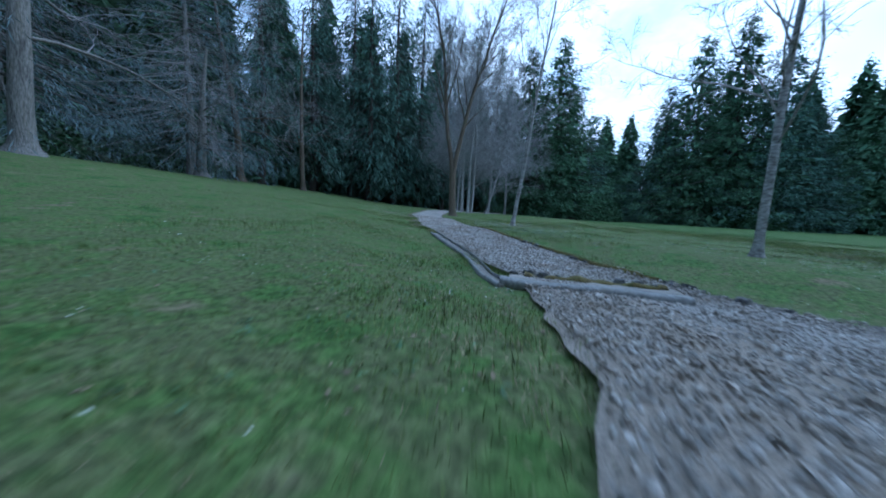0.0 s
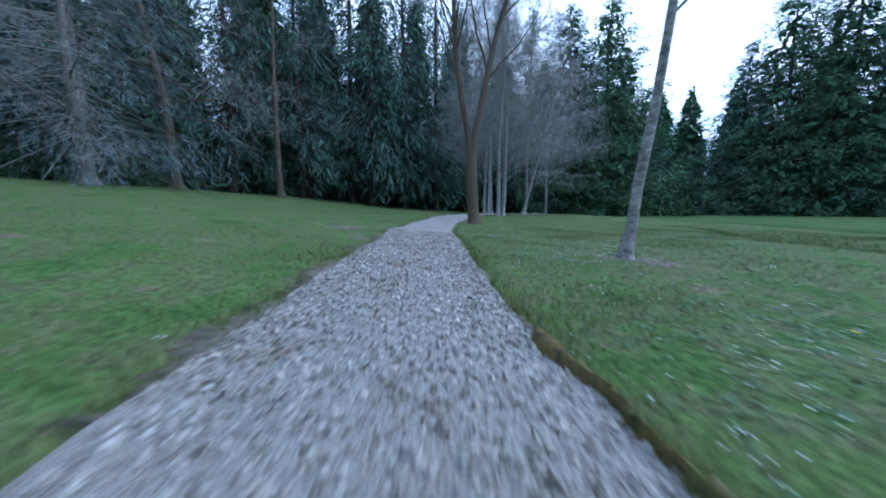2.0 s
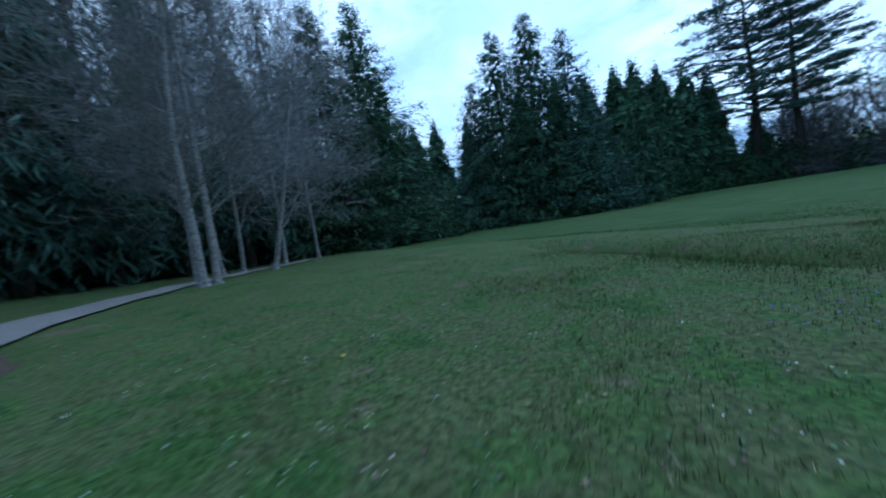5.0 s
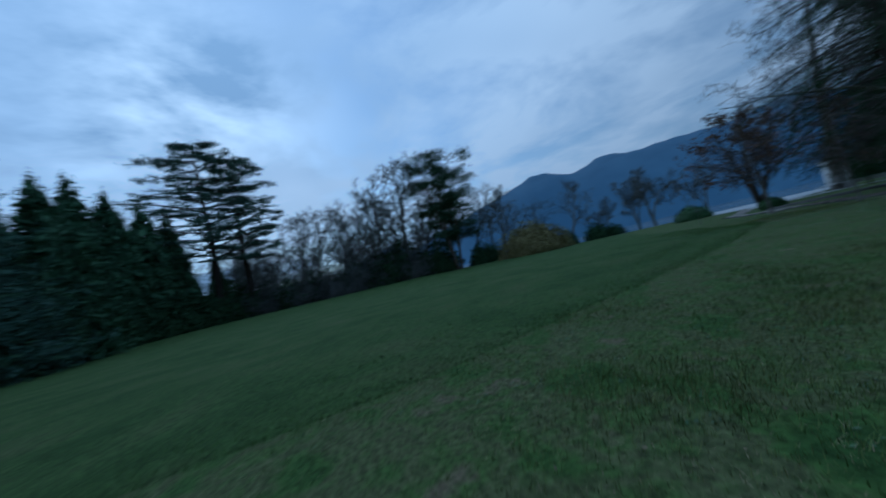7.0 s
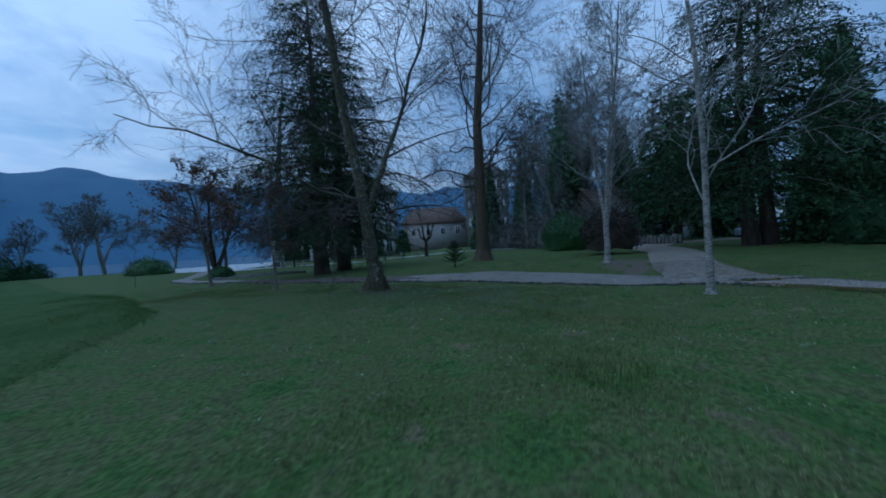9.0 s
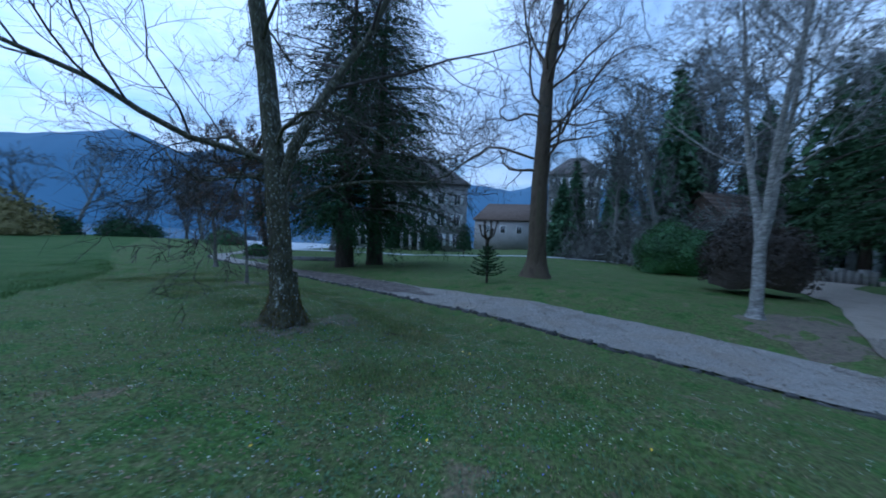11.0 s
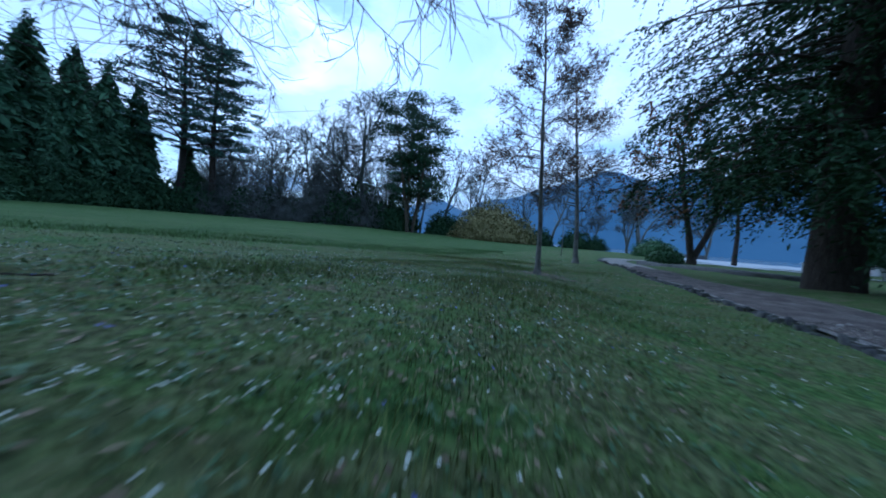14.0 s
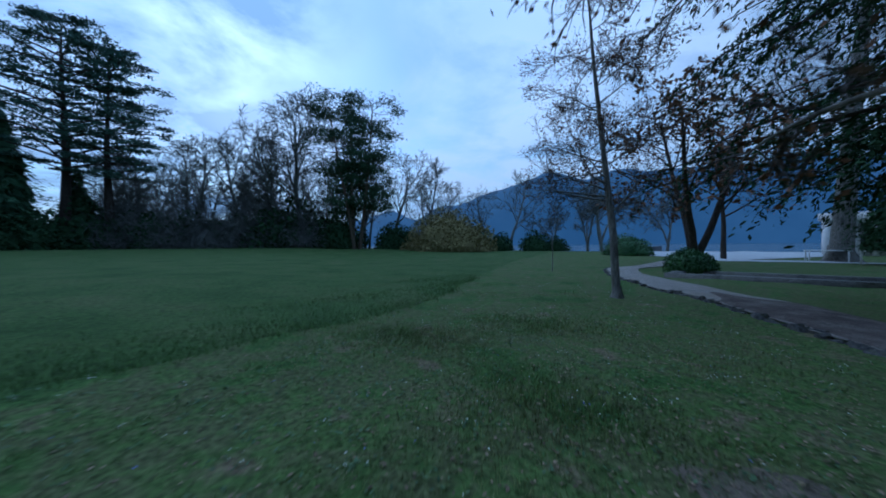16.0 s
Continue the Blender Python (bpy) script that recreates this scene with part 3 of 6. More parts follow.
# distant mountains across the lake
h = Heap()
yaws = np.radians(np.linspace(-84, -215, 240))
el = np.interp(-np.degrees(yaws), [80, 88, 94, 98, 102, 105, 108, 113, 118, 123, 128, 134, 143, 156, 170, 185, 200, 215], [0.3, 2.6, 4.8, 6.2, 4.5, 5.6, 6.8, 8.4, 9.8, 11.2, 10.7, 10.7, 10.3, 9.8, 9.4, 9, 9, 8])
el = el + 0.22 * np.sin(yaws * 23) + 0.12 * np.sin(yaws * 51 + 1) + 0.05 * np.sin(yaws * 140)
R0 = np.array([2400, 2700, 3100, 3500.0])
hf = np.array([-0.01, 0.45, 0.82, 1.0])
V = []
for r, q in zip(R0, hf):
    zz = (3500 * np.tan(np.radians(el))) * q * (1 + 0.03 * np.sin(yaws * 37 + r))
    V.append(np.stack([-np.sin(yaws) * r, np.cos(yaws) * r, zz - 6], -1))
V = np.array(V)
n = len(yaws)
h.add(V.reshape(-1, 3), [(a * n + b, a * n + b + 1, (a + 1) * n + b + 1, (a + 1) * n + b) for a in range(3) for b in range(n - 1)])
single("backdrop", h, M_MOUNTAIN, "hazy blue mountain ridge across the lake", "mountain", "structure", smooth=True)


# ---- trees ----
def conifer(rng, height, radius, clear, mat_leaf, mat_bark, label, whorls=26, per=7, sprays=11, leaf=0.55, droop=0.25, tip_up=0.12, name="conifer_tree",
            trunk_r=None, power=0.75, aspect=0.32, hang=0.0, trunks=((0, 0, 1.0),), core=0.5, even=0.62, flat=0.15, waist=0.0, wild=0.42, fan=0.36):
    """A conifer: whorls of drooping branches with needle sprays, ragged at the outline."""
    t = thing(name, label, "conifer")
    wood, crown = Heap(), Heap()
    tr = trunk_r or height * 0.014
    for ox, oy, hs in trunks:
        top = height * hs
        zs = np.linspace(-0.3, top * 0.97, 9)
        tube(wood, np.stack([ox + 0.1 * np.sin(zs * 0.3), oy + 0.08 * np.cos(zs * 0.4), zs], 1), tr * np.linspace(1.15, 0.06, 9), 8)
        cs, ds, sz = [], [], []
        for w in range(whorls):
            u = min(max((w + rng.uniform(-0.4, 0.4)) / whorls, 0.0), 0.985)
            z = clear + (top - clear) * u
            reach = radius * (1 - u) ** power * (1.0 if u > 0.12 else 0.8 + 1.7 * u) * (1 + 0.16 * math.sin(w * 1.9)) * (1 - waist * max(0.0, 1 - u / 0.4))
            for b in range(max(4, int(per * (1 - 0.45 * u)))):
                a = rng.uniform(0, 2 * np.pi)
                L = reach * (even + (1.1 - even) * rng.random()) + 0.25
                f = np.linspace(0, 1, 4)
                dz = L * (tip_up * f**2 * 2 - droop * rng.uniform(0.6, 1.5) * f * (1.25 - u)) + 0.25 * leaf * rng.normal()
                pts = np.stack([ox + np.cos(a) * L * f, oy + np.sin(a) * L * f, z + dz], 1)
                tube(wood, pts[::3], [0.006 * (2 + L), 0.004], 3)
                m = max(6, int(sprays * (0.22 + 0.78 * (L / radius) ** 1.2)))
                ff = rng.uniform(0.04, 1.0, m) ** 0.65
                p = np.stack([np.interp(ff, f, pts[:, i]) for i in range(3)], 1)
                out = np.array([np.cos(a), np.sin(a), -droop * 0.6])
                sd = np.array([-np.sin(a), np.cos(a), 0])
                sgn = rng.choice([-1, 1], m)[:, None]
                w_ = rng.uniform(0.0, 1.0, m)[:, None] * L * fan * (1.12 - ff[:, None]) * np.minimum(1, 0.3 + 1.5 * ff[:, None])
                cs.append(p + sd * sgn * w_ + rng.normal(size=(m, 3)) * [0.07, 0.07, 0.2 * leaf / 0.5] - np.array([0, 0, 1.0]) * (rng.random(m) * leaf * hang)[:, None])
                ds.append(out * 0.9 + sd * sgn * rng.uniform(0.2, 1.0, m)[:, None] + np.array([0, 0, -hang]))
                sz.append(np.full(m, leaf * (0.6 + 0.4 * (1 - u))))
        leaves(crown, np.concatenate(cs), np.concatenate(sz), rng, up=flat, aspect=aspect, direction=np.concatenate(ds), jitter=wild)
        if core:
            n = int(core * 3000)
            u = 1 - np.sqrt(rng.uniform(0.004, 1, n))
            a, rr = rng.uniform(0, 2 * np.pi, n), radius * 0.62 * (1 - u) ** power * np.sqrt(rng.random(n)) * (1 - waist * np.maximum(0, 1 - u / 0.4))
            c = np.stack([ox + rr * np.cos(a), oy + rr * np.sin(a), clear + (top - clear) * u - droop * rr * 0.6], 1)
            leaves(crown, c, leaf * 1.7, rng, up=0.0, aspect=0.42, direction=np.stack([np.cos(a), np.sin(a), 0 * a - 0.6], 1), jitter=0.6)
    part("trunk", wood, mat_bark, t, smooth=True)
    tagged(part("crown", crown, mat_leaf, t), kind="stuff")
    return t


def spray_tree(rng, height, radius, clear, mat_leaf, mat_bark, label, trunk_r=0.4, trunks=((0, 0, 1.0),), whorls=31, per=12, shoots=17, needles=25, leaf=0.135, name="conifer_tree"):
    """A dark conifer whose boughs carry flat drooping sprays: bough, side shoots, and short needled twigs along each shoot."""
    t = thing(name, label, "conifer")
    wood, crown = Heap(), Heap()
    for n_trunk, (ox, oy, hs) in enumerate(trunks):
        top = height * hs
        zs = np.linspace(-0.4, top * 0.97, 9)
        tube(wood, np.stack([ox + 0.12 * np.sin(zs * 0.3), oy + 0.1 * np.cos(zs * 0.4), zs], 1), trunk_r * np.array([1.35, 1.0, 0.9, 0.78, 0.64, 0.48, 0.34, 0.2, 0.06]), 10)
        cs, ds, sz = [], [], []
        for w in range(whorls):
            u = (w + rng.uniform(0.1, 0.9)) / whorls
            z = clear + (top - clear) * u
            reach = radius * (1 - u) ** 0.42 * (0.82 + 0.6 * min(u, 0.3)) * (1 + 0.14 * math.sin(w * 2.3 + n_trunk))
            for b in range(max(5, int(per * (1 - 0.35 * u)))):
                a = rng.uniform(0, 2 * np.pi)
                L = reach * rng.uniform(0.55, 1.08) + 0.3
                f = np.linspace(0, 1, 6)
                rise = rng.uniform(-0.02, 0.26) * (0.6 + 0.5 * u)
                pts = np.stack([ox + np.cos(a) * L * f, oy + np.sin(a) * L * f, z + L * (rise * f - rng.uniform(0.22, 0.42) * (0.75 + 0.3 * min(u * 5, 1) - 0.4 * u) * f**2)], 1)
                tube(wood, pts, (0.012 + 0.008 * L) * (1 - 0.85 * f), 4)
                m = max(6, int(shoots * (0.45 + 0.55 * L / radius)))
                ff = np.sort(rng.uniform(0.12, 1.0, m))
                base = np.stack([np.interp(ff, f, pts[:, i]) for i in range(3)], 1)
                sgn = np.where(np.arange(m) % 2, 1.0, -1.0)
                out, sd = np.array([np.cos(a), np.sin(a), -0.12]), np.array([-np.sin(a), np.cos(a), 0.0])
                d = norm(out * rng.uniform(0.4, 1.0, m)[:, None] + sd * (sgn * rng.uniform(0.35, 1.0, m))[:, None] + np.array([0, 0, -0.22]))
                ln = (L * 0.30 * (1.15 - ff) + 0.45) * rng.uniform(0.7, 1.25, m)
                g = (np.arange(needles) + 0.6) / needles
                p = base[:, None] + d[:, None] * (ln[:, None] * g)[..., None]
                p[..., 2] -= 0.7 * ln[:, None] * g**2
                q = d[:, None] + np.array([0, 0, -0.75]) * g[None, :, None]
                side = np.cross(d, np.array([0, 0, 1.0]))[:, None] * np.where(np.arange(needles) % 2, 0.75, -0.75)[None, :, None]
                cs.append((p + rng.normal(size=p.shape) * 0.045).reshape(-1, 3))
                ds.append((q + side).reshape(-1, 3))
                sz.append(np.full(m * needles, leaf * (0.75 + 0.35 * (1 - u))))
        leaves(crown, np.concatenate(cs), np.concatenate(sz), rng, up=0.4, aspect=0.34, direction=np.concatenate(ds) * 1.3, jitter=0.8)
    part("trunk", wood, mat_bark, t, smooth=True)
    tagged(part("crown", crown, mat_leaf, t), kind="stuff")
    return t


def bare_tree(rng, height, r, spec, bark, twig, label, name="bare_tree", lean=(0, 0), leaf_mat=None, leaf_size=0.07, leaf_share=1.0, flared=0.0, forks=1, fork_z=0.0,
              category="tree", limbs=()):
    t = thing(name, label, category)
    wood, fine = Heap(), Heap()
    sp = dict(SPEC)
    sp.update(spec)
    if leaf_mat:
        sp["leaf"] = []
    if flared:
        flare(wood, r, flared, rng, spread=sp.get("spread", 0.6))
    if forks == 1:
        boughs(rng, wood, fine, (0, 0, -0.1), (lean[0], lean[1], 1), height, r, 0, sp)
    else:
        pts = limb(rng, (0, 0, -0.1), (lean[0], lean[1], 1), fork_z, 4, 0.03, 0.02)
        tube(wood, pts, r * np.linspace(1.1, 0.95, 5), 10)
        for k in range(forks):
            a = k * 2 * np.pi / forks + rng.uniform(-0.4, 0.4) + sp.get("fork_turn", 0)
            tilt = sp.get("fork_tilt", 0.3) * rng.uniform(0.7, 1.3)
            boughs(rng, wood, fine, pts[-1] - np.array([0, 0, 0.25]), (math.cos(a) * tilt + lean[0], math.sin(a) * tilt + lean[1], 1), height - fork_z, r * 0.72, 0, sp)
    for z, az, rise, length, lr_ in limbs:
        a = math.radians(az)
        line = sp["line"]
        start = [float(np.interp(z, line[:, 2], line[:, i])) for i in (0, 1)]
        boughs(rng, wood, fine, (start[0], start[1], z), (math.cos(a), math.sin(a), rise), length, lr_, 1, sp)
    part("trunk", wood, bark, t, smooth=True)
    tagged(part("crown", fine, twig, t), kind="stuff")
    if leaf_mat and sp["leaf"]:
        p = np.concatenate(sp["leaf"])
        p = p[rng.random(len(p)) < leaf_share]
        lh = Heap()
        leaves(lh, p + rng.normal(size=p.shape) * 0.04, leaf_size, rng, aspect=0.55)
        tagged(part("foliage", lh, leaf_mat, t, "withered brown leaves"), kind="stuff")
    return t


def place(ob, x, y, turn=0.0, size=1.0, sink=0.0, lean=0.0):
    ob.matrix_basis = pose(x, y, Hf(x, y) - sink, lean, 0, turn) @ Matrix.Scale(size, 4)
    return ob


def again(ob, x, y, turn, size=1.0, label=""):
    c = copy_thing(ob, pose(x, y, Hf(x, y), 0, 0, turn))
    c.scale = (size, size, size)
    if label:
        c["label"] = label
    return c


def bush(rng, rx, ry, rz, mat_leaf, label, name="bush", leaf=0.09, count=5000, z0=0.0, category="bush", spill=0.06, core=0.86, trunk=0.0, aspect=0.55):
    t = thing(name, label, category)
    inner, outer = Heap(), Heap()
    nu, nv = 20, 10
    u, v = np.meshgrid(np.linspace(0, 2 * np.pi, nu, endpoint=False), np.linspace(-0.45, np.pi / 2, nv), indexing="ij")

    def rough(d):
        return 1 + 0.07 * np.sin(d[..., 0] * 5 + 1) * np.sin(d[..., 1] * 4 + 2) + 0.06 * np.sin(d[..., 2] * 7 + d[..., 0] * 6) + 0.04 * np.sin(d[..., 1] * 13)

    d = np.stack([np.cos(v) * np.cos(u), np.cos(v) * np.sin(u), np.sin(v)], -1)
    p = d * rough(d)[..., None] * np.array([rx, ry, rz]) * core + [0, 0, z0]
    p[..., 2] = np.maximum(p[..., 2], 0.02)
    inner.add(p.reshape(-1, 3), [(((a + 1) % nu) * nv + b, ((a + 1) % nu) * nv + b + 1, a * nv + b + 1, a * nv + b) for a in range(nu) for b in range(nv - 1)])
    q = norm(rng.normal(size=(count, 3)))
    q[:, 2] = np.abs(q[:, 2]) * 1.0 - 0.35 * (rng.random(count) < 0.35)
    q = norm(q)
    pts = q * (rough(q) * rng.uniform(core - 0.02, 1.0 + spill, count))[:, None] * [rx, ry, rz] + [0, 0, z0]
    keep = pts[:, 2] > 0.03
    leaves(outer, pts[keep], leaf, rng, aspect=aspect, direction=q[keep] * 0.6)
    part("core", inner, mat_leaf, t, smooth=True)
    tagged(part("foliage", outer, mat_leaf, t), kind="stuff")
    if trunk:
        w = Heap()
        tube(w, [(0, 0, -0.1), (0.02, 0, z0 * 0.5), (0, 0, z0)], [trunk, trunk * 0.8, trunk * 0.6], 7)
        part("trunk", w, M_BARK_DARK, t, smooth=True)
    return t


rng = np.random.default_rng(7)

# -- trees beside the path --
young = dict(near=1, levels=4, count=(18, 7, 4, 6), start=(0.28, 0.2, 0.2, 0.1), angle=(0.85, 0.75, 0.8, 0.8), ratio=(0.36, 0.5, 0.5, 0.6), thin=(0.36, 0.5, 0.5, 0.5), wobble=(0.03, 0.13, 0.18, 0.2, 0.2), lift=(0.01, 0.06, 0.03, 0, 0))
place(bare_tree(np.random.default_rng(11), 9.5, 0.075, dict(young, start=(0.2, 0.2, 0.2, 0.1), count=(24, 7, 4, 6)), M_BIRCH, M_TWIG_GREY, "young leafless tree with pale leaning trunk on the lawn", flared=0.3, lean=(0.0, 0.0)), 5.0, 5.72)
place(bare_tree(np.random.default_rng(12), 10.5, 0.074, young, M_BIRCH, M_TWIG_GREY, "leafless tree with pale trunk beside the gravel path", flared=0.35, lean=(0.06, 0.0)), 1.93, 12.82, 0)
double = dict(levels=4, count=(18, 9, 7, 7), start=(0.22, 0.2, 0.2, 0.1), angle=(0.5, 0.6, 0.7, 0.8), ratio=(0.42, 0.5, 0.5, 0.5), thin=(0.42, 0.5, 0.45, 0.5), fork_tilt=0.13, fork_turn=0.3, wobble=(0.05, 0.12, 0.16, 0.2, 0.2),
              lift=(0.03, 0.06, 0.03, 0, 0))
place(bare_tree(np.random.default_rng(13), 16, 0.22, double, M_BARK_BROWN, M_TWIG_GREY, "tall leafless twin-stemmed tree with brown bark beside the path", forks=2, fork_z=2.9, flared=0.4), -0.5, 22.2)

# -- pale birches in a clump beyond --
birchy = dict(levels=4, count=(25, 7, 6, 7), start=(0.14, 0.12, 0.12, 0.1), angle=(0.9, 0.65, 0.7, 0.7), ratio=(0.36, 0.55, 0.55, 0.75), thin=(0.24, 0.42, 0.5, 0.6), wobble=(0.025, 0.10, 0.14, 0.2, 0.2), lift=(0.01, 0.03, 0.0, 0, 0), floor=0.006)
birch = bare_tree(np.random.default_rng(14), 14, 0.12, birchy, M_BIRCH, M_TWIG_GREY, "slender leafless birch with white trunk in a clump", name="birch_tree", flared=0.3)
birch["group"] = "clump of birches"
place(birch, 0.7, 28.8, 40)
for bx, by, bt, bs in ((1.0, 29.1, 100, 0.9), (-0.2, 35, 200, 1.0), (0.4, 37.5, 300, 1.1), (1.3, 38.2, 150, 0.95), (0.1, 32, 80, 0.85), (3.5, 40, 80, 1.15), (6, 44, 33, 1.2)):
    again(birch, bx, by, bt, bs)
lean_birch = bare_tree(np.random.default_rng(15), 12, 0.13, birchy, M_BIRCH, M_TWIG_GREY, "leaning white-trunked birch at the edge of the clump", name="birch_tree", lean=(0.22, 0.05), flared=0.3)
lean_birch["group"] = "clump of birches"
place(lean_birch, 2.75, 34.95, 0)

# -- conifers --
fir = conifer(np.random.default_rng(21), 22, 8.8, 0.2, M_FIR, M_BARK_DARK, "tall dark green fir with branches down to the grass", whorls=46, per=15, sprays=92, leaf=0.5, core=0.55, droop=0.36, aspect=0.17, power=0.85, hang=0.25)
fir_old = conifer(np.random.default_rng(26), 22, 7.8, 0.4, M_CEDAR, M_BARK_DARK, "broad old fir with layered drooping branches by the lawn", whorls=30, per=17, sprays=92, leaf=0.5, core=0.5, droop=0.42, tip_up=0.2, power=0.75, aspect=0.17, hang=0.25)
fir_far = conifer(np.random.default_rng(27), 22, 7.6, 0.2, M_FIR, M_BARK_DARK, "dark fir in the wood behind the lawn", whorls=32, per=10, sprays=22, leaf=1.0, core=0.6, droop=0.36, aspect=0.2, power=0.85)
fir_slim = conifer(np.random.default_rng(22), 24, 5.2, 1.0, M_FIR, M_BARK_DARK, "tall narrow dark fir at the edge of the wood", whorls=42, per=9, sprays=22, leaf=0.85, droop=0.38, core=0.5, aspect=0.18, hang=0.3)
hemlock = conifer(np.random.default_rng(23), 23, 4.8, 3.5, M_CEDAR, M_BARK_DARK, "tall conifer with hanging sprays and bare lower trunk", whorls=36, per=9, sprays=36, leaf=0.8, droop=0.6, hang=1.0, aspect=0.14, core=0.0)
blue = conifer(np.random.default_rng(24), 17, 6.8, 2.2, M_BLUE, M_BARK_GREY, "weeping blue-grey cedar at the edge of the lawn", whorls=34, per=11, sprays=105, leaf=0.4, droop=0.5, hang=1.2, aspect=0.07, core=0.0)
place(fir, 14.5, 53.5, 0, 1.24)
for x, y, a, s in ((9.5, 51, 40, 1.1), (39.8, 60.5, 10, 1.44), (43.0, 56.3, 200, 1.48)):
    again(fir, x, y, a, s)
place(fir_old, 47.0, 53.0, 120, 1.3)
for x, y, a, s in ((18.5, 60, 80, 1.05), (36.0, 62.5, 310, 1.1), (51, 52, 70, 0.85), (26, 70, 20, 0.95)):
    again(fir_old, x, y, a, s)
place(fir_far, 46.0, 62, 20, 1.1)
for x, y, a, s in ((20, 72, 20, 0.95), (32, 78, 130, 1.05), (38, 80, 250, 1.1), (45, 78, 90, 1.1), (53, 60, 190, 0.75), (58, 62, 190, 0.75), (63, 62, 10, 0.75), (67, 63, 110, 0.8), (73, 62, 10, 1.35), (80, 62, 60, 1.45), (87, 61, 200, 1.4),
                   (84, 77, 40, 1.65), (91, 73, 150, 1.6), (98, 69, 220, 1.45), (76, 80, 300, 1.6), (93, 60, 120, 0.8), (100, 58, 20, 0.8), (88, 56, 300, 1.3), (93, 54, 33, 1.2), (82, 57, 77, 1.15), (104, 50, 10, 0.8), (8, 60, 30, 1.0), (2, 58, 70, 1.05),
                   (-6, 62, 150, 1.1), (-16, 60, 250, 1.1), (-26, 52, 30, 1.1), (-28, -6, 10, 1.0), (-30, 22, 10, 1.1), (-30, 10, 10, 1.1), (-29, 34, 10, 1.1),
                   (-28, -18, 10, 0.9), (-32, -10, 80, 0.9), (-24, -28, 160, 0.8), (-16, -34, 240, 0.8), (-36, -24, 300, 0.9), (-8, -32, 300, 0.8)):
    again(fir_far, x, y, a, s)
place(fir_slim, 60, 50.5, 0, 0.88)
for x, y, a, s in ((63, 53, 30, 0.66), (55, 52.5, 80, 0.62), (75, 54, 100, 0.7), (-9, 50, 10, 1.05), (-4, 52, 90, 1.05), (-13, 47, 200, 1.05), (-17, 42, 300, 1.0), (-20, 36, 20, 1.0), (-22, 29, 120, 1.05),
                   (-23, 22, 220, 1.0), (-24, 15, 320, 1.0), (-23, 9, 50, 1.05), (-27, 18, 150, 1.1), (-28, 27, 250, 1.1), (-24, 44, 60, 1.1), (-16, 53, 170, 1.1), (-24, 2, 20, 1.0), (-22, -4, 20, 1.0)):
    again(fir_slim, x, y, a, s)
place(hemlock, -10.5, 38.5, 0, 1.15)
for x, y, a, s in ((-8, 41, 60, 1.2), (-5.5, 44.5, 130, 1.15), (-13, 40, 200, 1.15), (-2.5, 47, 300, 1.12), (-15.5, 35, 20, 1.0), (-18.5, 31, 100, 1.05), (1.5, 49, 200, 1.1), (5, 51, 50, 1.05), (-16.5, 38, 20, 1.0)):
    again(hemlock, x, y, a, s)
place(blue, -17.0, 20.5, 0, 1.0)
again(blue, -19.5, 13.5, 120, 1.0)

for x, y, hgt, rr, seed in ((-15.8, 23.6, 15, 0.26, 31), (-14.3, 30.2, 16, 0.22, 32), (-15.1, 10.9, 15, 0.34, 33), (-15.48, 19.4, 7, 0.3, 34)):
    ln = (0.25, 0.1) if seed == 34 else (0.02, 0.0)
    place(bare_tree(np.random.default_rng(seed), hgt, rr, dict(levels=4, count=(15, 8, 6, 6), start=(0.22, 0.2, 0.15, 0.1), ratio=(0.45, 0.5, 0.5, 0.6), angle=(1.2, 0.8, 0.8, 0.8), lift=(0.02, -0.04, -0.03, -0.03, 0), wobble=(0.03, 0.16, 0.2, 0.2, 0.2), thin=(0.26, 0.5, 0.5, 0.5)),
                    M_BARK_GREY if seed in (33, 34) else M_BARK_BROWN, M_TWIG_GREY, "old leafless tree with grey trunk at the edge of the wood", flared=0.5, lean=ln), x, y, seed * 40)

hedge = bush(np.random.default_rng(41), 4.2, 1.8, 2.4, M_LAUREL, "dark glossy laurel thicket under the trees", name="laurel_bush", leaf=0.22, count=5200)
place(hedge, -20.5, 17.5, 80)
for x, y, a, s in ((-20.0, 24, 100, 0.9), (-19, 11, 70, 1.0), (-20.5, 30, 95, 0.8), (-18, 36.5, 130, 0.7), (-12, 44, 150, 0.7), (-20, 5, 80, 1.0), (-21, -1, 80, 1.1), (-22, -17, 60, 0.9), (-27, -13, 110, 1.0), (-31, -16, 80, 1.0), (-24, -22, 20, 0.9), (-8, -19, 160, 0.6)):
    again(hedge, x, y, a, s)


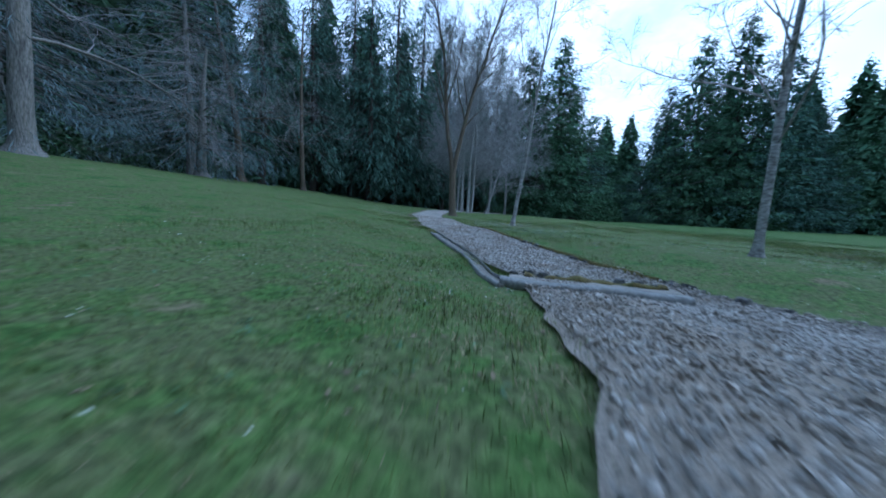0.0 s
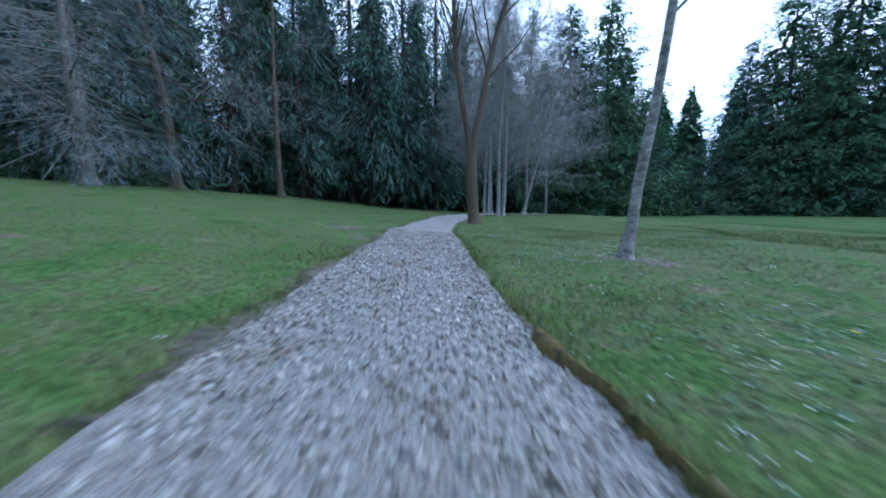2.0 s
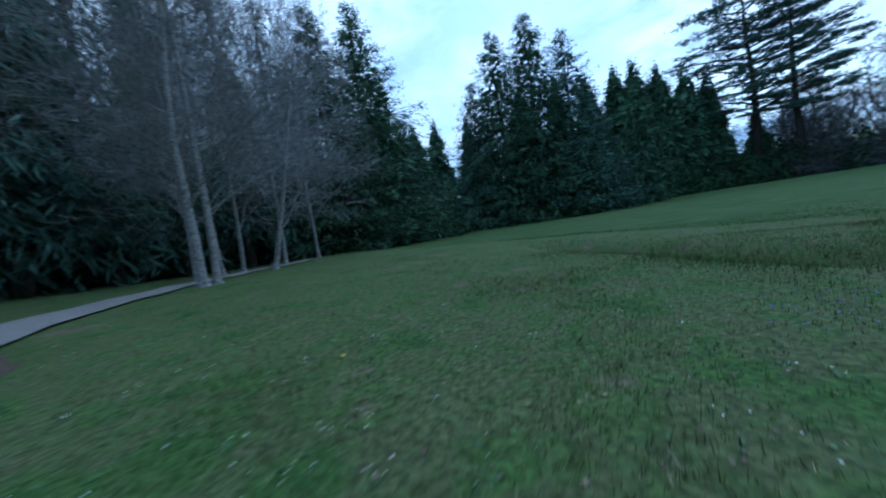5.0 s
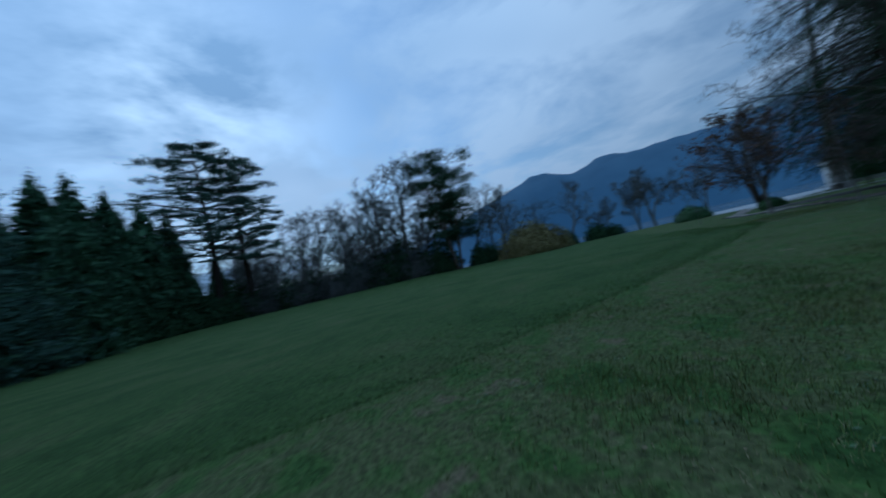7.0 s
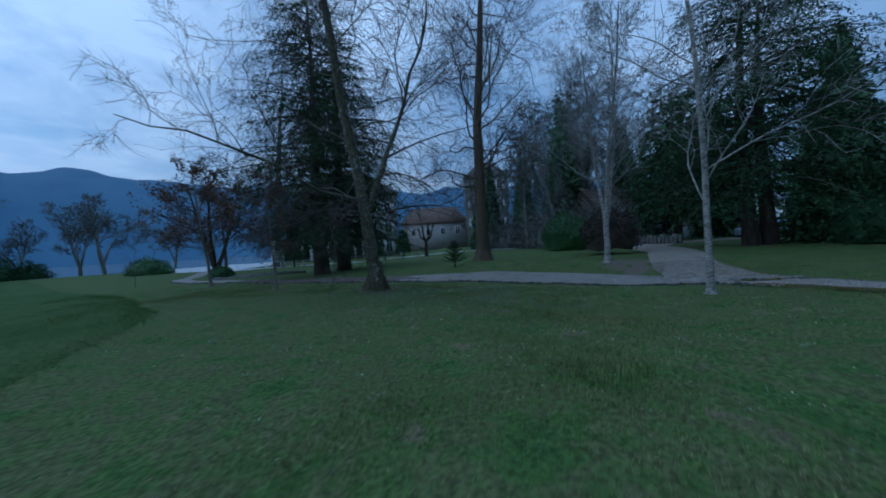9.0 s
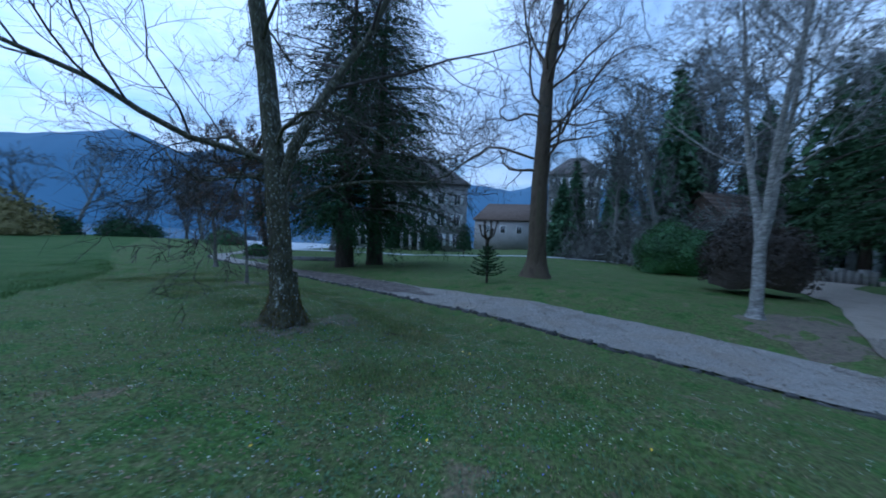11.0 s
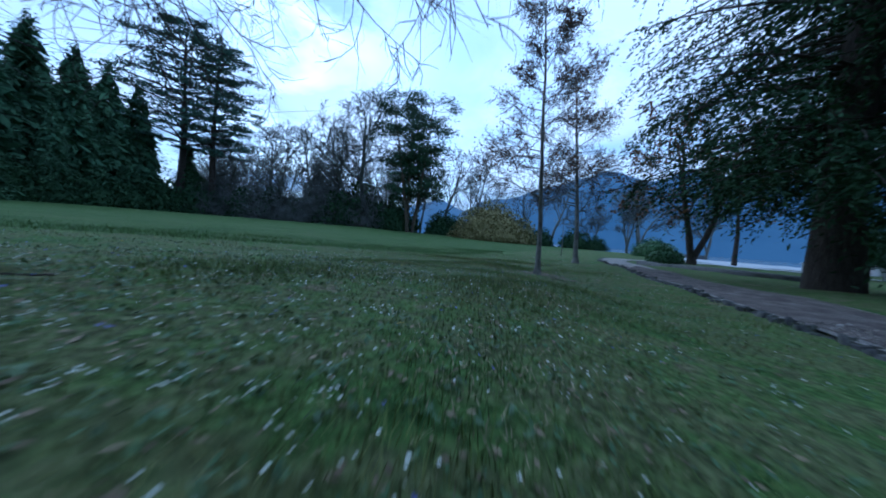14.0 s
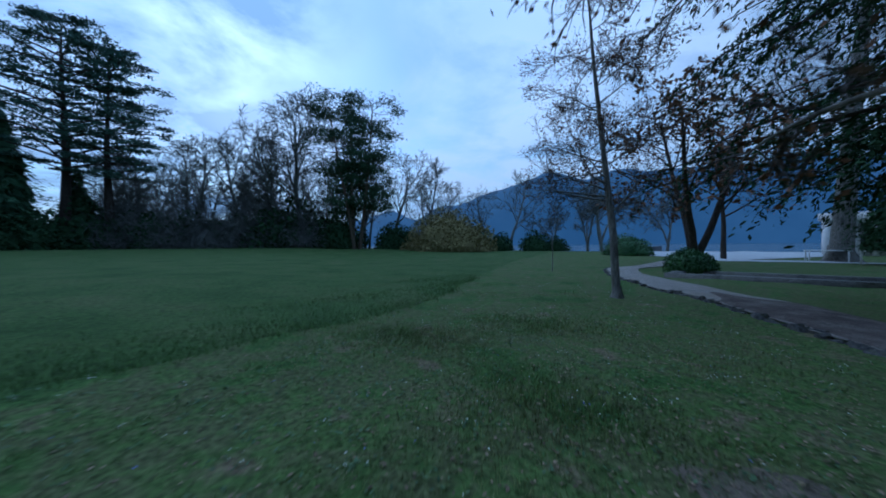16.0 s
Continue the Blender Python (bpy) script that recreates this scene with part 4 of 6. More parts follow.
def cedar(rng, height, radius, label, plates=26, clear=0.32, flat_top=0.75):
    t = thing("cedar_tree", label, "cedar")
    wood, crown = Heap(), Heap()
    zs = np.linspace(-0.3, height * 0.95, 10)
    tp = np.stack([0.25 * np.sin(zs * 0.15), 0.2 * np.cos(zs * 0.18), zs], 1)
    tube(wood, tp, height * 0.018 * np.linspace(1.2, 0.12, 10), 9)
    cs = []
    for k in range(plates):
        u = (k + rng.uniform(0, 1)) / plates
        z = height * (clear + (0.97 - clear) * u)
        a = k * 2.4 + rng.uniform(-0.5, 0.5)
        prof = 0.55 + 0.45 * math.sin(math.pi * min(1, 0.25 + u * flat_top))
        L = radius * prof * rng.uniform(0.6, 1.1) * (1 if u < 0.9 else 0.6)
        f = np.linspace(0, 1, 6)
        x0 = np.array([np.interp(z, zs, tp[:, 0]), np.interp(z, zs, tp[:, 1]), z])
        pts = x0 + np.stack([np.cos(a) * L * f, np.sin(a) * L * f, L * (0.32 * f - 0.18 * f**2)], 1)
        tube(wood, pts, (0.02 + 0.014 * L) * (1 - 0.8 * f) + 0.01, 5)
        for s in range(13):
            ff = rng.uniform(0.3, 1.02)
            q = np.array([np.interp(ff, f, pts[:, i]) for i in range(3)])
            w = rng.uniform(-1, 1) * L * 0.26 * (1.25 - 0.5 * ff)
            c = q + np.array([-math.sin(a) * w, math.cos(a) * w, rng.uniform(-0.05, 0.2)])
            cs.append(c + rng.normal(size=(30, 3)) * [0.62, 0.62, 0.10])
    cs = np.concatenate(cs)
    leaves(crown, cs, 0.46, rng, up=0.45, aspect=0.5, direction=np.array([0, 0, 0.0]), jitter=1.0)
    part("trunk", wood, M_BARK_DARK, t, smooth=True)
    tagged(part("crown", crown, M_CEDAR, t), kind="stuff")
    return t


place(cedar(np.random.default_rng(51), 44, 14.8, "old spreading cedar with flat layered crown at the meadow's edge", plates=64), 97.6, 47.9, 30)
place(cedar(np.random.default_rng(52), 39, 9.5, "tall cedar with layered crown at the meadow's edge", plates=46, flat_top=0.5), 98.0, 41.6, 200)


def pine(rng, height, label, stems, spread):
    t = thing("pine_tree", label, "pine")
    wood, crown = Heap(), Heap()
    cs = []
    for sx, sy, top in stems:
        base = np.array([sx * 0.15, sy * 0.15, -0.2])
        end = np.array([sx, sy, top])
        f = np.linspace(0, 1, 9)
        pts = base + (end - base) * f[:, None] + np.stack([0.3 * np.sin(f * 4 + sx), 0.3 * np.sin(f * 3 + sy), 0 * f], 1)
        tube(wood, pts, 0.34 * (1 - 0.75 * f), 7)
        for k in range(34):
            u = rng.uniform(0.26, 1.0)
            q = np.array([np.interp(u, f, pts[:, i]) for i in range(3)])
            a = rng.uniform(0, 6.28)
            L = spread * rng.uniform(0.4, 1.0) * (1.1 - 0.7 * abs(u - 0.7))
            e = q + np.array([math.cos(a) * L, math.sin(a) * L, rng.uniform(0.0, 0.35) * L])
            tube(wood, [q, (q + e) / 2 + [0, 0, -0.1 * L], e], [0.08, 0.05, 0.02], 4)
            for s in range(4):
                c = e + rng.normal(size=3) * [0.8, 0.8, 0.35]
                cs.append(c + rng.normal(size=(80, 3)) * [0.85, 0.85, 0.34])
    leaves(crown, np.concatenate(cs), 0.46, rng, up=0.3, aspect=0.3)
    part("trunk", wood, M_BARK_BROWN, t, smooth=True)
    tagged(part("crown", crown, M_PINE, t), kind="stuff")
    return t


place(pine(np.random.default_rng(53), 25, "tall dark pine with several stems at the meadow's edge", ((0, -3.0, 25.5), (1.5, 0.8, 26.5), (-2, 4.2, 24.0)), 4.6), 79, -3.6, 0)

# -- bare woods beyond the meadow --
oldtree = dict(floor=0.028, levels=3, count=(13, 9, 14), start=(0.3, 0.25, 0.2), angle=(0.75, 0.8, 0.8), ratio=(0.55, 0.5, 0.45), thin=(0.5, 0.5, 0.5), wobble=(0.08, 0.2, 0.24, 0.25), lift=(0.02, 0.06, 0.02, 0))
far_a = bare_tree(np.random.default_rng(61), 17, 0.4, oldtree, M_TWIG_FAR, M_TWIG_FAR, "leafless tree in the wood beyond the meadow")
far_b = bare_tree(np.random.default_rng(62), 13, 0.25, dict(young, near=0, levels=3, floor=0.028, count=(19, 7, 7), ratio=(0.36, 0.5, 0.6)), M_TWIG_FAR, M_TWIG_FAR, "thin leafless tree in the wood beyond the meadow")
far_c = bare_tree(np.random.default_rng(63), 12, 0.3, dict(oldtree, count=(10, 10, 14)), M_TWIG_FAR, M_TWIG_FAR, "round-headed leafless tree near the lake", forks=3, fork_z=1.6)
place(far_a, 83.0, -16.5, 0, 0.95)
place(far_b, 92, 16, 0, 1.1)
place(far_c, 61.9, -40.6, 0, 0.9)
frng = np.random.default_rng(64)
for k in range(46):
    f = (k % 22) / 21
    x, y = 107 - 24 * f + frng.uniform(-2, 9), 50 - 56 * f + frng.uniform(-2, 2)
    again(far_b if k % 3 else far_a, x, y, frng.uniform(0, 360), frng.uniform(0.85, 1.2))
for x, y, s in ((83, 5.0, 1.35), (84, 8.5, 1.2), (87, -12, 1.0), (92, -20, 0.8), (84, -30, 0.7), (78, -33, 0.8), (98, -24, 0.9)):
    again(far_a, x, y, frng.uniform(0, 360), s)
for x, y, s in ((68, -43, 0.85), (74, -40, 0.7), (56, -47, 0.7)):
    again(far_c, x, y, frng.uniform(0, 360), s)
shrub = bush(np.random.default_rng(65), 3.6, 3.0, 4.2, M_YEW, "dark evergreen shrub at the meadow's edge", name="evergreen_bush", leaf=0.5, count=2000, spill=0.3)
bramble = bush(np.random.default_rng(68), 3.2, 3.0, 4.4, M_TWIG_FAR, "leafless brown thicket at the meadow's edge", name="bare_bush", leaf=1.3, count=2600, spill=0.35, aspect=0.045, core=0.6)
place(bramble, 94, 24, 0)
place(shrub, 84, 2, 0)
for k in range(22):
    f = k / 21
    x, y = 102 - 20 * f + frng.uniform(-2, 3), 46 - 46 * f + frng.uniform(-2, 2)
    again(bramble if k % 3 else shrub, x, y, frng.uniform(0, 360), frng.uniform(1.1, 1.8))
for x, y, s in ((79, -27, 0.8), (76, -30, 0.65), (72, -35, 0.7), (84, -24, 0.7), (70, -38, 0.5), (80, -10, 0.9), (82, -13, 0.8), (57, 56, 1.0), (63, 56, 1.1), (69, 56, 1.2), (75, 55, 1.3), (81, 54, 1.3), (87, 52, 1.3), (92, 50, 1.3), (103, 44, 1.2)):
    again(shrub, x, y, frng.uniform(0, 360), s)
place(bush(np.random.default_rng(66), 7.0, 6.8, 6.0, M_YELLOW, "large rounded yellow weeping shrub by the meadow", name="yellow_shrub", leaf=0.42, count=7000, spill=0.14), 71.8, -18.2, 0)

thicket = bush(np.random.default_rng(67), 3.4, 3.0, 3.4, M_YEW, "dark evergreen undergrowth in the wood", name="evergreen_bush", leaf=0.36, count=2600, spill=0.22)
place(thicket, -25, 20, 0)
for k in range(13):
    again(thicket, -25.5 + frng.uniform(-1, 1), -6 + 4.2 * k, frng.uniform(0, 360), frng.uniform(0.8, 1.2))
for k in range(9):
    again(thicket, -22 + 4 * k, 52 + frng.uniform(-1.5, 1.5) - 5 * (k < 2), frng.uniform(0, 360), frng.uniform(0.55, 0.85))
for x, y, s in ((-12, -4, 0.9), (-16, -6, 1.0), (-20, -12, 0.9), (44, 51, 0.9), (50, 52, 0.9), (54, 54, 1.0), (23, 56, 1.0), (42, 53, 0.9)):
    again(thicket, x, y, s * 777, s)

# -- lakeside: round bush, copper tree, small bushes --
place(bush(np.random.default_rng(71), 2.3, 2.2, 2.0, M_BOX, "rounded green bush beside the terrace path", leaf=0.14, count=5000), 45.8, -29.4)
place(bush(np.random.default_rng(72), 0.85, 0.85, 0.75, M_BOX, "small clipped round shrub beside the path", name="round_shrub", leaf=0.10, count=2600, z0=0.2, trunk=0.08), 28.0, -14.7)
copper = dict(levels=3, count=(10, 9, 9), start=(0.3, 0.25, 0.2), angle=(0.9, 0.8, 0.8), ratio=(0.55, 0.5, 0.5), thin=(0.5, 0.5, 0.5), lift=(0.0, -0.02, 0, 0), fork_tilt=0.35)
place(bare_tree(np.random.default_rng(73), 9.5, 0.3, copper, M_BARK_DARK, M_TWIG_DARK, "many-stemmed tree with copper-brown withered leaves by the terrace", forks=3, fork_z=0.6, leaf_mat=M_BROWNLEAF, leaf_size=0.24, leaf_share=0.8), 32.2, -20.6)
place(bare_tree(np.random.default_rng(74), 9.0, 0.2, copper, M_BARK_DARK, M_TWIG_DARK, "dark tree with a few withered leaves by the terrace", leaf_mat=M_BROWNLEAF, leaf_size=0.22, leaf_share=0.5), 36.0, -28.5)

# -- two young oaks that keep their brown leaves --
oaky = dict(levels=3, count=(40, 12, 11), start=(0.26, 0.2, 0.2), angle=(1.3, 0.7, 0.7), ratio=(0.27, 0.5, 0.5), thin=(0.35, 0.5, 0.5), wobble=(0.03, 0.1, 0.15, 0.2), lift=(0.01, 0.03, 0.0, 0))
place(bare_tree(np.random.default_rng(75), 5.6, 0.054, dict(oaky, ratio=(0.21, 0.5, 0.5)), M_BARK_GREY, M_TWIG_DARK, "young oak with withered brown leaves in its lower crown", name="oak_tree", leaf_mat=M_BROWNLEAF, leaf_size=0.04, leaf_share=0.6, flared=0.25), 18.28, -3.11)
place(bare_tree(np.random.default_rng(76), 7.4, 0.095, oaky, M_BARK_GREY, M_TWIG_DARK, "young oak near the path full of withered brown leaves", name="oak_tree", leaf_mat=M_BROWNLEAF, leaf_size=0.048, leaf_share=1.0, flared=0.25), 23.97, -7.24)
place(bare_tree(np.random.default_rng(77), 2.6, 0.03, dict(levels=2, count=(7, 4), start=(0.4, 0.3), ratio=(0.4, 0.5)), M_BARK_GREY, M_TWIG_GREY, "thin staked sapling on the lawn", name="sapling"), 31.1, -10.46)

# -- large trees by the house --
grand = dict(near=1, levels=4, count=(26, 9, 7, 7), start=(0.3, 0.2, 0.15, 0.1), angle=(1.15, 0.75, 0.8, 0.8), ratio=(0.34, 0.55, 0.55, 0.65), thin=(0.18, 0.5, 0.55, 0.6), wobble=(0.035, 0.26, 0.28, 0.28, 0.25),
             lift=(0.01, 0.02, -0.02, -0.04, -0.04))
big_tree = place(bare_tree(np.random.default_rng(81), 15, 0.205, dict(grand, spread=1.0), M_BARK_LICHEN, M_TWIG_DARK, "large leafless tree with mossy lichen-covered trunk on the lawn", flared=0.9, lean=(0.045, 0.035),
                           limbs=((2.8, 50, 0.3, 6.0, 0.065), (2.5, 70, 0.05, 1.8, 0.032), (2.7, 62, 0.6, 4.6, 0.042), (2.2, -133, 4.5, 8.5, 0.11), (1.95, -108, 0.85, 4.6, 0.048),
                                  (3.0, 130, 0.8, 4.2, 0.04), (3.5, -75, -0.25, 4.4, 0.036), (3.6, -37, -0.3, 3.2, 0.03), (2.9, -27, -0.12, 2.2, 0.028), (2.8, -23, 0.05, 5.0, 0.036))), 12.72, 2.12, 0)


def crust(tree, rng, low, high, n, size, mat, name, label, plates):
    """Lichen plates or moss tufts that sit on a tree's trunk."""
    trunk = [o for o in tree.children if o.name.startswith("trunk")][0].data
    co = np.array([tuple(v.co) for v in trunk.vertices])
    quads = np.array([tuple(p.vertices) for p in trunk.polygons if len(p.vertices) == 4])
    c = co[quads].mean(1)
    quads = quads[(c[:, 2] > low - 0.3) & (c[:, 2] < high + 0.5) & (np.hypot(c[:, 0] - 0.04 * c[:, 2], c[:, 1] - 0.03 * c[:, 2]) < 0.5)]
    q = co[quads]
    cross = np.cross(q[:, 2] - q[:, 0], q[:, 3] - q[:, 1])
    area = np.linalg.norm(cross, axis=1)
    pick = rng.choice(len(q), n, p=area / area.sum())
    a, b = rng.random((2, n, 1))
    p = (q[pick, 0] * (1 - a) + q[pick, 1] * a) * (1 - b) + (q[pick, 3] * (1 - a) + q[pick, 2] * a) * b
    out = norm(cross[pick])
    out = out * np.sign((out[:, :2] * p[:, :2]).sum(1) + 1e-9)[:, None]
    keep = (p[:, 2] > low) & (p[:, 2] < high)
    p, out = p[keep], out[keep]
    h = Heap()
    if plates:
        up = norm(np.array([0, 0, 1.0]) - out * out[:, 2:3])
        side = np.cross(out, up)
        m = len(p)
        size = size * rng.uniform(0.4, 1.3, m)[:, None]
        v = [p + out * 0.005]
        for k in range(7):
            t = 2 * np.pi * k / 7
            w = rng.uniform(0.55, 1.2, m)[:, None]
            v.append(p + (up * math.cos(t) * 1.5 + side * math.sin(t)) * size * w - out * 0.003)
        f = np.array([(0, k + 1, (k + 1) % 7 + 1) for k in range(7)])
        h.add(np.stack(v, 1).reshape(-1, 3), (f[None] + 8 * np.arange(m)[:, None, None]).reshape(-1, 3))
    else:
        leaves(h, p + out * 0.008, size, rng, aspect=0.6, direction=out * 0.8 - np.array([0, 0, 0.4]))
    tagged(part(name, h, mat, tree, label), kind="stuff")


crust(big_tree, np.random.default_rng(96), 0.25, 4.2, 1500, 0.02, M_LICHEN, "lichen", "pale grey lichen flecks", True)
crust(big_tree, np.random.default_rng(97), -0.05, 0.5, 5200, 0.035, M_MOSS, "moss", "brown-green moss on the root flare", False)
crust(big_tree, np.random.default_rng(98), 0.5, 2.4, 2600, 0.03, M_MOSS, "moss", "patchy brown-green moss", False)
place(bare_tree(np.random.default_rng(82), 20, 0.39, dict(grand, count=(30, 9, 7, 6), start=(0.2, 0.15, 0.15, 0.1), ratio=(0.4, 0.5, 0.5, 0.6), thin=(0.2, 0.5, 0.5, 0.6), wobble=(0.05, 0.3, 0.24, 0.24, 0.2), lift=(0.02, 0.10, 0.04, 0, 0)), M_BARK_BROWN, M_TWIG_DARK, "large old leafless tree with crooked boughs and reddish foot", flared=1.1,
                limbs=((4.4, -25, 0.5, 4.0, 0.07), (5.4, 150, 0.4, 4.5, 0.07), (6.4, -10, 0.8, 4.2, 0.06), (4.0, 170, 0.6, 3.0, 0.045), (7.5, 140, 0.9, 4.5, 0.06), (8.5, -40, 1.2, 4.5, 0.06))), 7.92, -7.41, 30)
stems = dict(near=1, levels=4, count=(16, 9, 7, 6), start=(0.15, 0.2, 0.2, 0.2), angle=(0.8, 0.7, 0.8, 0.8), ratio=(0.48, 0.5, 0.5, 0.5), thin=(0.36, 0.5, 0.5, 0.6), fork_tilt=0.16, wobble=(0.04, 0.12, 0.16, 0.2, 0.2), lift=(0.02, 0.02, 0.0, 0, 0))
place(bare_tree(np.random.default_rng(83), 11, 0.125, stems, M_BIRCH, M_TWIG_GREY, "leafless pale-trunked tree forking low beside the drive", forks=3, fork_z=1.9, flared=0.4), 3.15, -2.08, 70)
yew2 = spray_tree(np.random.default_rng(84), 19.5, 6.4, 2.4, M_YEW, M_BARK_DARK, "broad dark conifer with several trunks beside the path", trunk_r=0.44, trunks=((0, 0, 1.0), (-1.0, -2.1, 0.95)))
place(yew2, 18.78, -11.2)
side_yew = spray_tree(np.random.default_rng(85), 15, 6.0, 2.6, M_YEW, M_BARK_DARK, "dark spreading evergreen with thick trunks by the drive", trunk_r=0.3, trunks=((0, 0, 1.0), (-0.75, 0.15, 0.9)), whorls=20, per=11, leaf=0.15, needles=18)
place(side_yew, -7.6, -6.5, 0, 1.2)
small_yew = conifer(np.random.default_rng(89), 15, 6.0, 3.0, M_YEW, M_BARK_DARK, "dark spreading evergreen behind the drive", whorls=22, per=12, sprays=26, aspect=0.26, leaf=0.6, wild=0.8, hang=0.8, droop=0.18, power=0.4, trunk_r=0.3, core=0.5)
place(small_yew, -17, -1, 100, 1.2)
again(small_yew, -12.5, -19.0, 40, 1.0)
again(fir_slim, -4.5, -26, 10, 0.75, "dark conifer behind the drive")
for x, y, s in ((-6, -20, 0.9), (-2.5, -24, 1.1), (-9.5, -24, 1.2), (1, -30, 0.9), (-5, -29, 1.2)):
    again(bramble, x, y, x * 50, s, "leafless brown thicket behind the drive")
for x, y, s in ((27.5, -27.5, 0.3), (24.2, -33, 0.26), (18.5, -31, 0.24), (15.0, -33, 0.26)):
    again(small_yew, x, y, x * 70, s, "small dark spreading evergreen on the lawn by the house")
again(fir_slim, -1.5, -33, 30, 0.5, "conifer near the house")
again(hemlock, -3.0, -36, 30, 0.55, "conifer with hanging sprays near the house")
again(fir_slim, 1.5, -40, 30, 0.55, "conifer near the house")
again(fir_far, 4, -33, 80, 0.42, "broad conifer near the house")
again(fir_far, -3, -38, 10, 0.55, "broad conifer near the house")
for x, y, s in ((-6, -24, 1.2), (-9, -27, 1.3), (-4, -28, 1.25), (-12, -24, 1.3), (-15, -22, 1.2), (0, -26, 1.0), (-2, -22, 0.9), (-7.5, -30, 1.35), (-10, -32, 1.4), (-5, -33, 1.3), (2.5, -38, 0.9), (-2, -44, 1.0), (0.5, -47, 0.9), (4, -44, 0.8), (-4.5, -41, 1.1)):
    again(far_b, x, y, s * 900, s, "tall leafless poplar behind the drive")
place(bush(np.random.default_rng(86), 2.05, 2.0, 2.1, M_BOX, "large clipped dome-shaped green bush on the lawn", leaf=0.12, count=9000, z0=0.8), -0.35, -15.3)
place(bush(np.random.default_rng(87), 1.5, 1.4, 1.65, M_REDBUSH, "dark reddish clipped round bush beside the drive", leaf=0.10, count=6000, z0=0.9), 0.85, -6.2)

place(bare_tree(np.random.default_rng(92), 24, 0.55, dict(grand, near=0, count=(28, 9, 7, 7), floor=0.012, ratio=(0.42, 0.55, 0.55, 0.65)), M_BARK_GREY, M_TWIG_GREY, "tall leafless tree with thick pale trunk by the terrace", flared=1.0), 30.6, -30.2, 0)


def pollard_tree(rng):
    """A short trunk with stubby arms that end in knotted fists."""
    t = thing("pollard_tree", "pollarded tree with knobbly bare arms on the lawn by the house", "tree")
    h = Heap()
    tube(h, [(0, 0, -0.2), (0.03, 0, 0.9), (0, 0.03, 1.9)], [0.24, 0.19, 0.2], 9)
    for k in range(6):
        a = k * 1.05 + rng.uniform(-0.2, 0.2)
        e = np.array([math.cos(a) * rng.uniform(0.6, 1.1), math.sin(a) * rng.uniform(0.6, 1.1), rng.uniform(2.9, 3.7)])
        m = np.array([math.cos(a) * 0.6, math.sin(a) * 0.6, 2.3])
        tube(h, [(0, 0, 1.8), m, e * 0.85 + m * 0.15, e], [0.13, 0.10, 0.08, 0.06], 7)
        tube(h, [e - [0, 0, 0.16], e - [0, 0, 0.06], e + [0, 0, 0.08], e + [0, 0, 0.16]], [0.06, 0.17, 0.15, 0.04], 7, True)
    part("trunk", h, M_BARK_DARK, t, smooth=True)
    return t


place(pollard_tree(np.random.default_rng(93)), 11.8, -28.0)

# monkey puzzle: tiers of upturned branches
t = thing("monkey_puzzle_tree", "small dark monkey puzzle tree on the lawn", "conifer")
w, c = Heap(), Heap()
mr = np.random.default_rng(88)
tube(w, [(0, 0, -0.15), (0.01, 0, 0.7), (0, 0.01, 1.35)], [0.05, 0.04, 0.015], 7)
for k in range(46):
    u = k / 45
    z, a = 0.28 + 1.1 * u, k * 2.4
    L = 0.62 * (1 - u) ** 0.7 + 0.08
    f = np.linspace(0, 1, 5)
    p = np.stack([np.cos(a) * L * f, np.sin(a) * L * f, z + L * (-0.1 * f + 0.32 * f**2)], 1)
    tube(c, p, 0.026 * (1 - 0.6 * f), 5)
    q = np.repeat(p[1:], 9, axis=0) + mr.normal(size=(36, 3)) * 0.018
    leaves(c, q, 0.085, mr, aspect=0.3, direction=np.array([np.cos(a), np.sin(a), 0.4]), jitter=0.6)
part("trunk", w, M_BARK_DARK, t, smooth=True)
part("branch", c, M_YEW, t)
place(t, 9.78, -5.23)


# ---- buildings ----
def wall_box(parent, x0, y0, z0, x1, y1, z1, mat, name="wall"):
    h = Heap()
    box(h, x0, y0, z0, x1, y1, z1)
    return part(name, h, mat, parent)


def hip_roof(parent, x0, y0, x1, y1, z, rise, over, inset, mat):
    h = Heap()
    a, b, c, d = x0 - over, y0 - over, x1 + over, y1 + over
    m = (b + d) / 2
    v = [(a, b, z), (c, b, z), (c, d, z), (a, d, z), (a + inset, m, z + rise), (c - inset, m, z + rise), (a, b, z - 0.25), (c, b, z - 0.25), (c, d, z - 0.25), (a, d, z - 0.25)]
    h.add(v, [(0, 1, 5, 4), (2, 3, 4, 5), (0, 6, 7, 1), (1, 7, 8, 2), (2, 8, 9, 3), (3, 9, 6, 0), (9, 8, 7, 6)])
    h.add([v[1], v[2], v[5], v[3], v[0], v[4]], [(0, 1, 2), (3, 4, 5)])
    return part("roof", h, mat, parent)


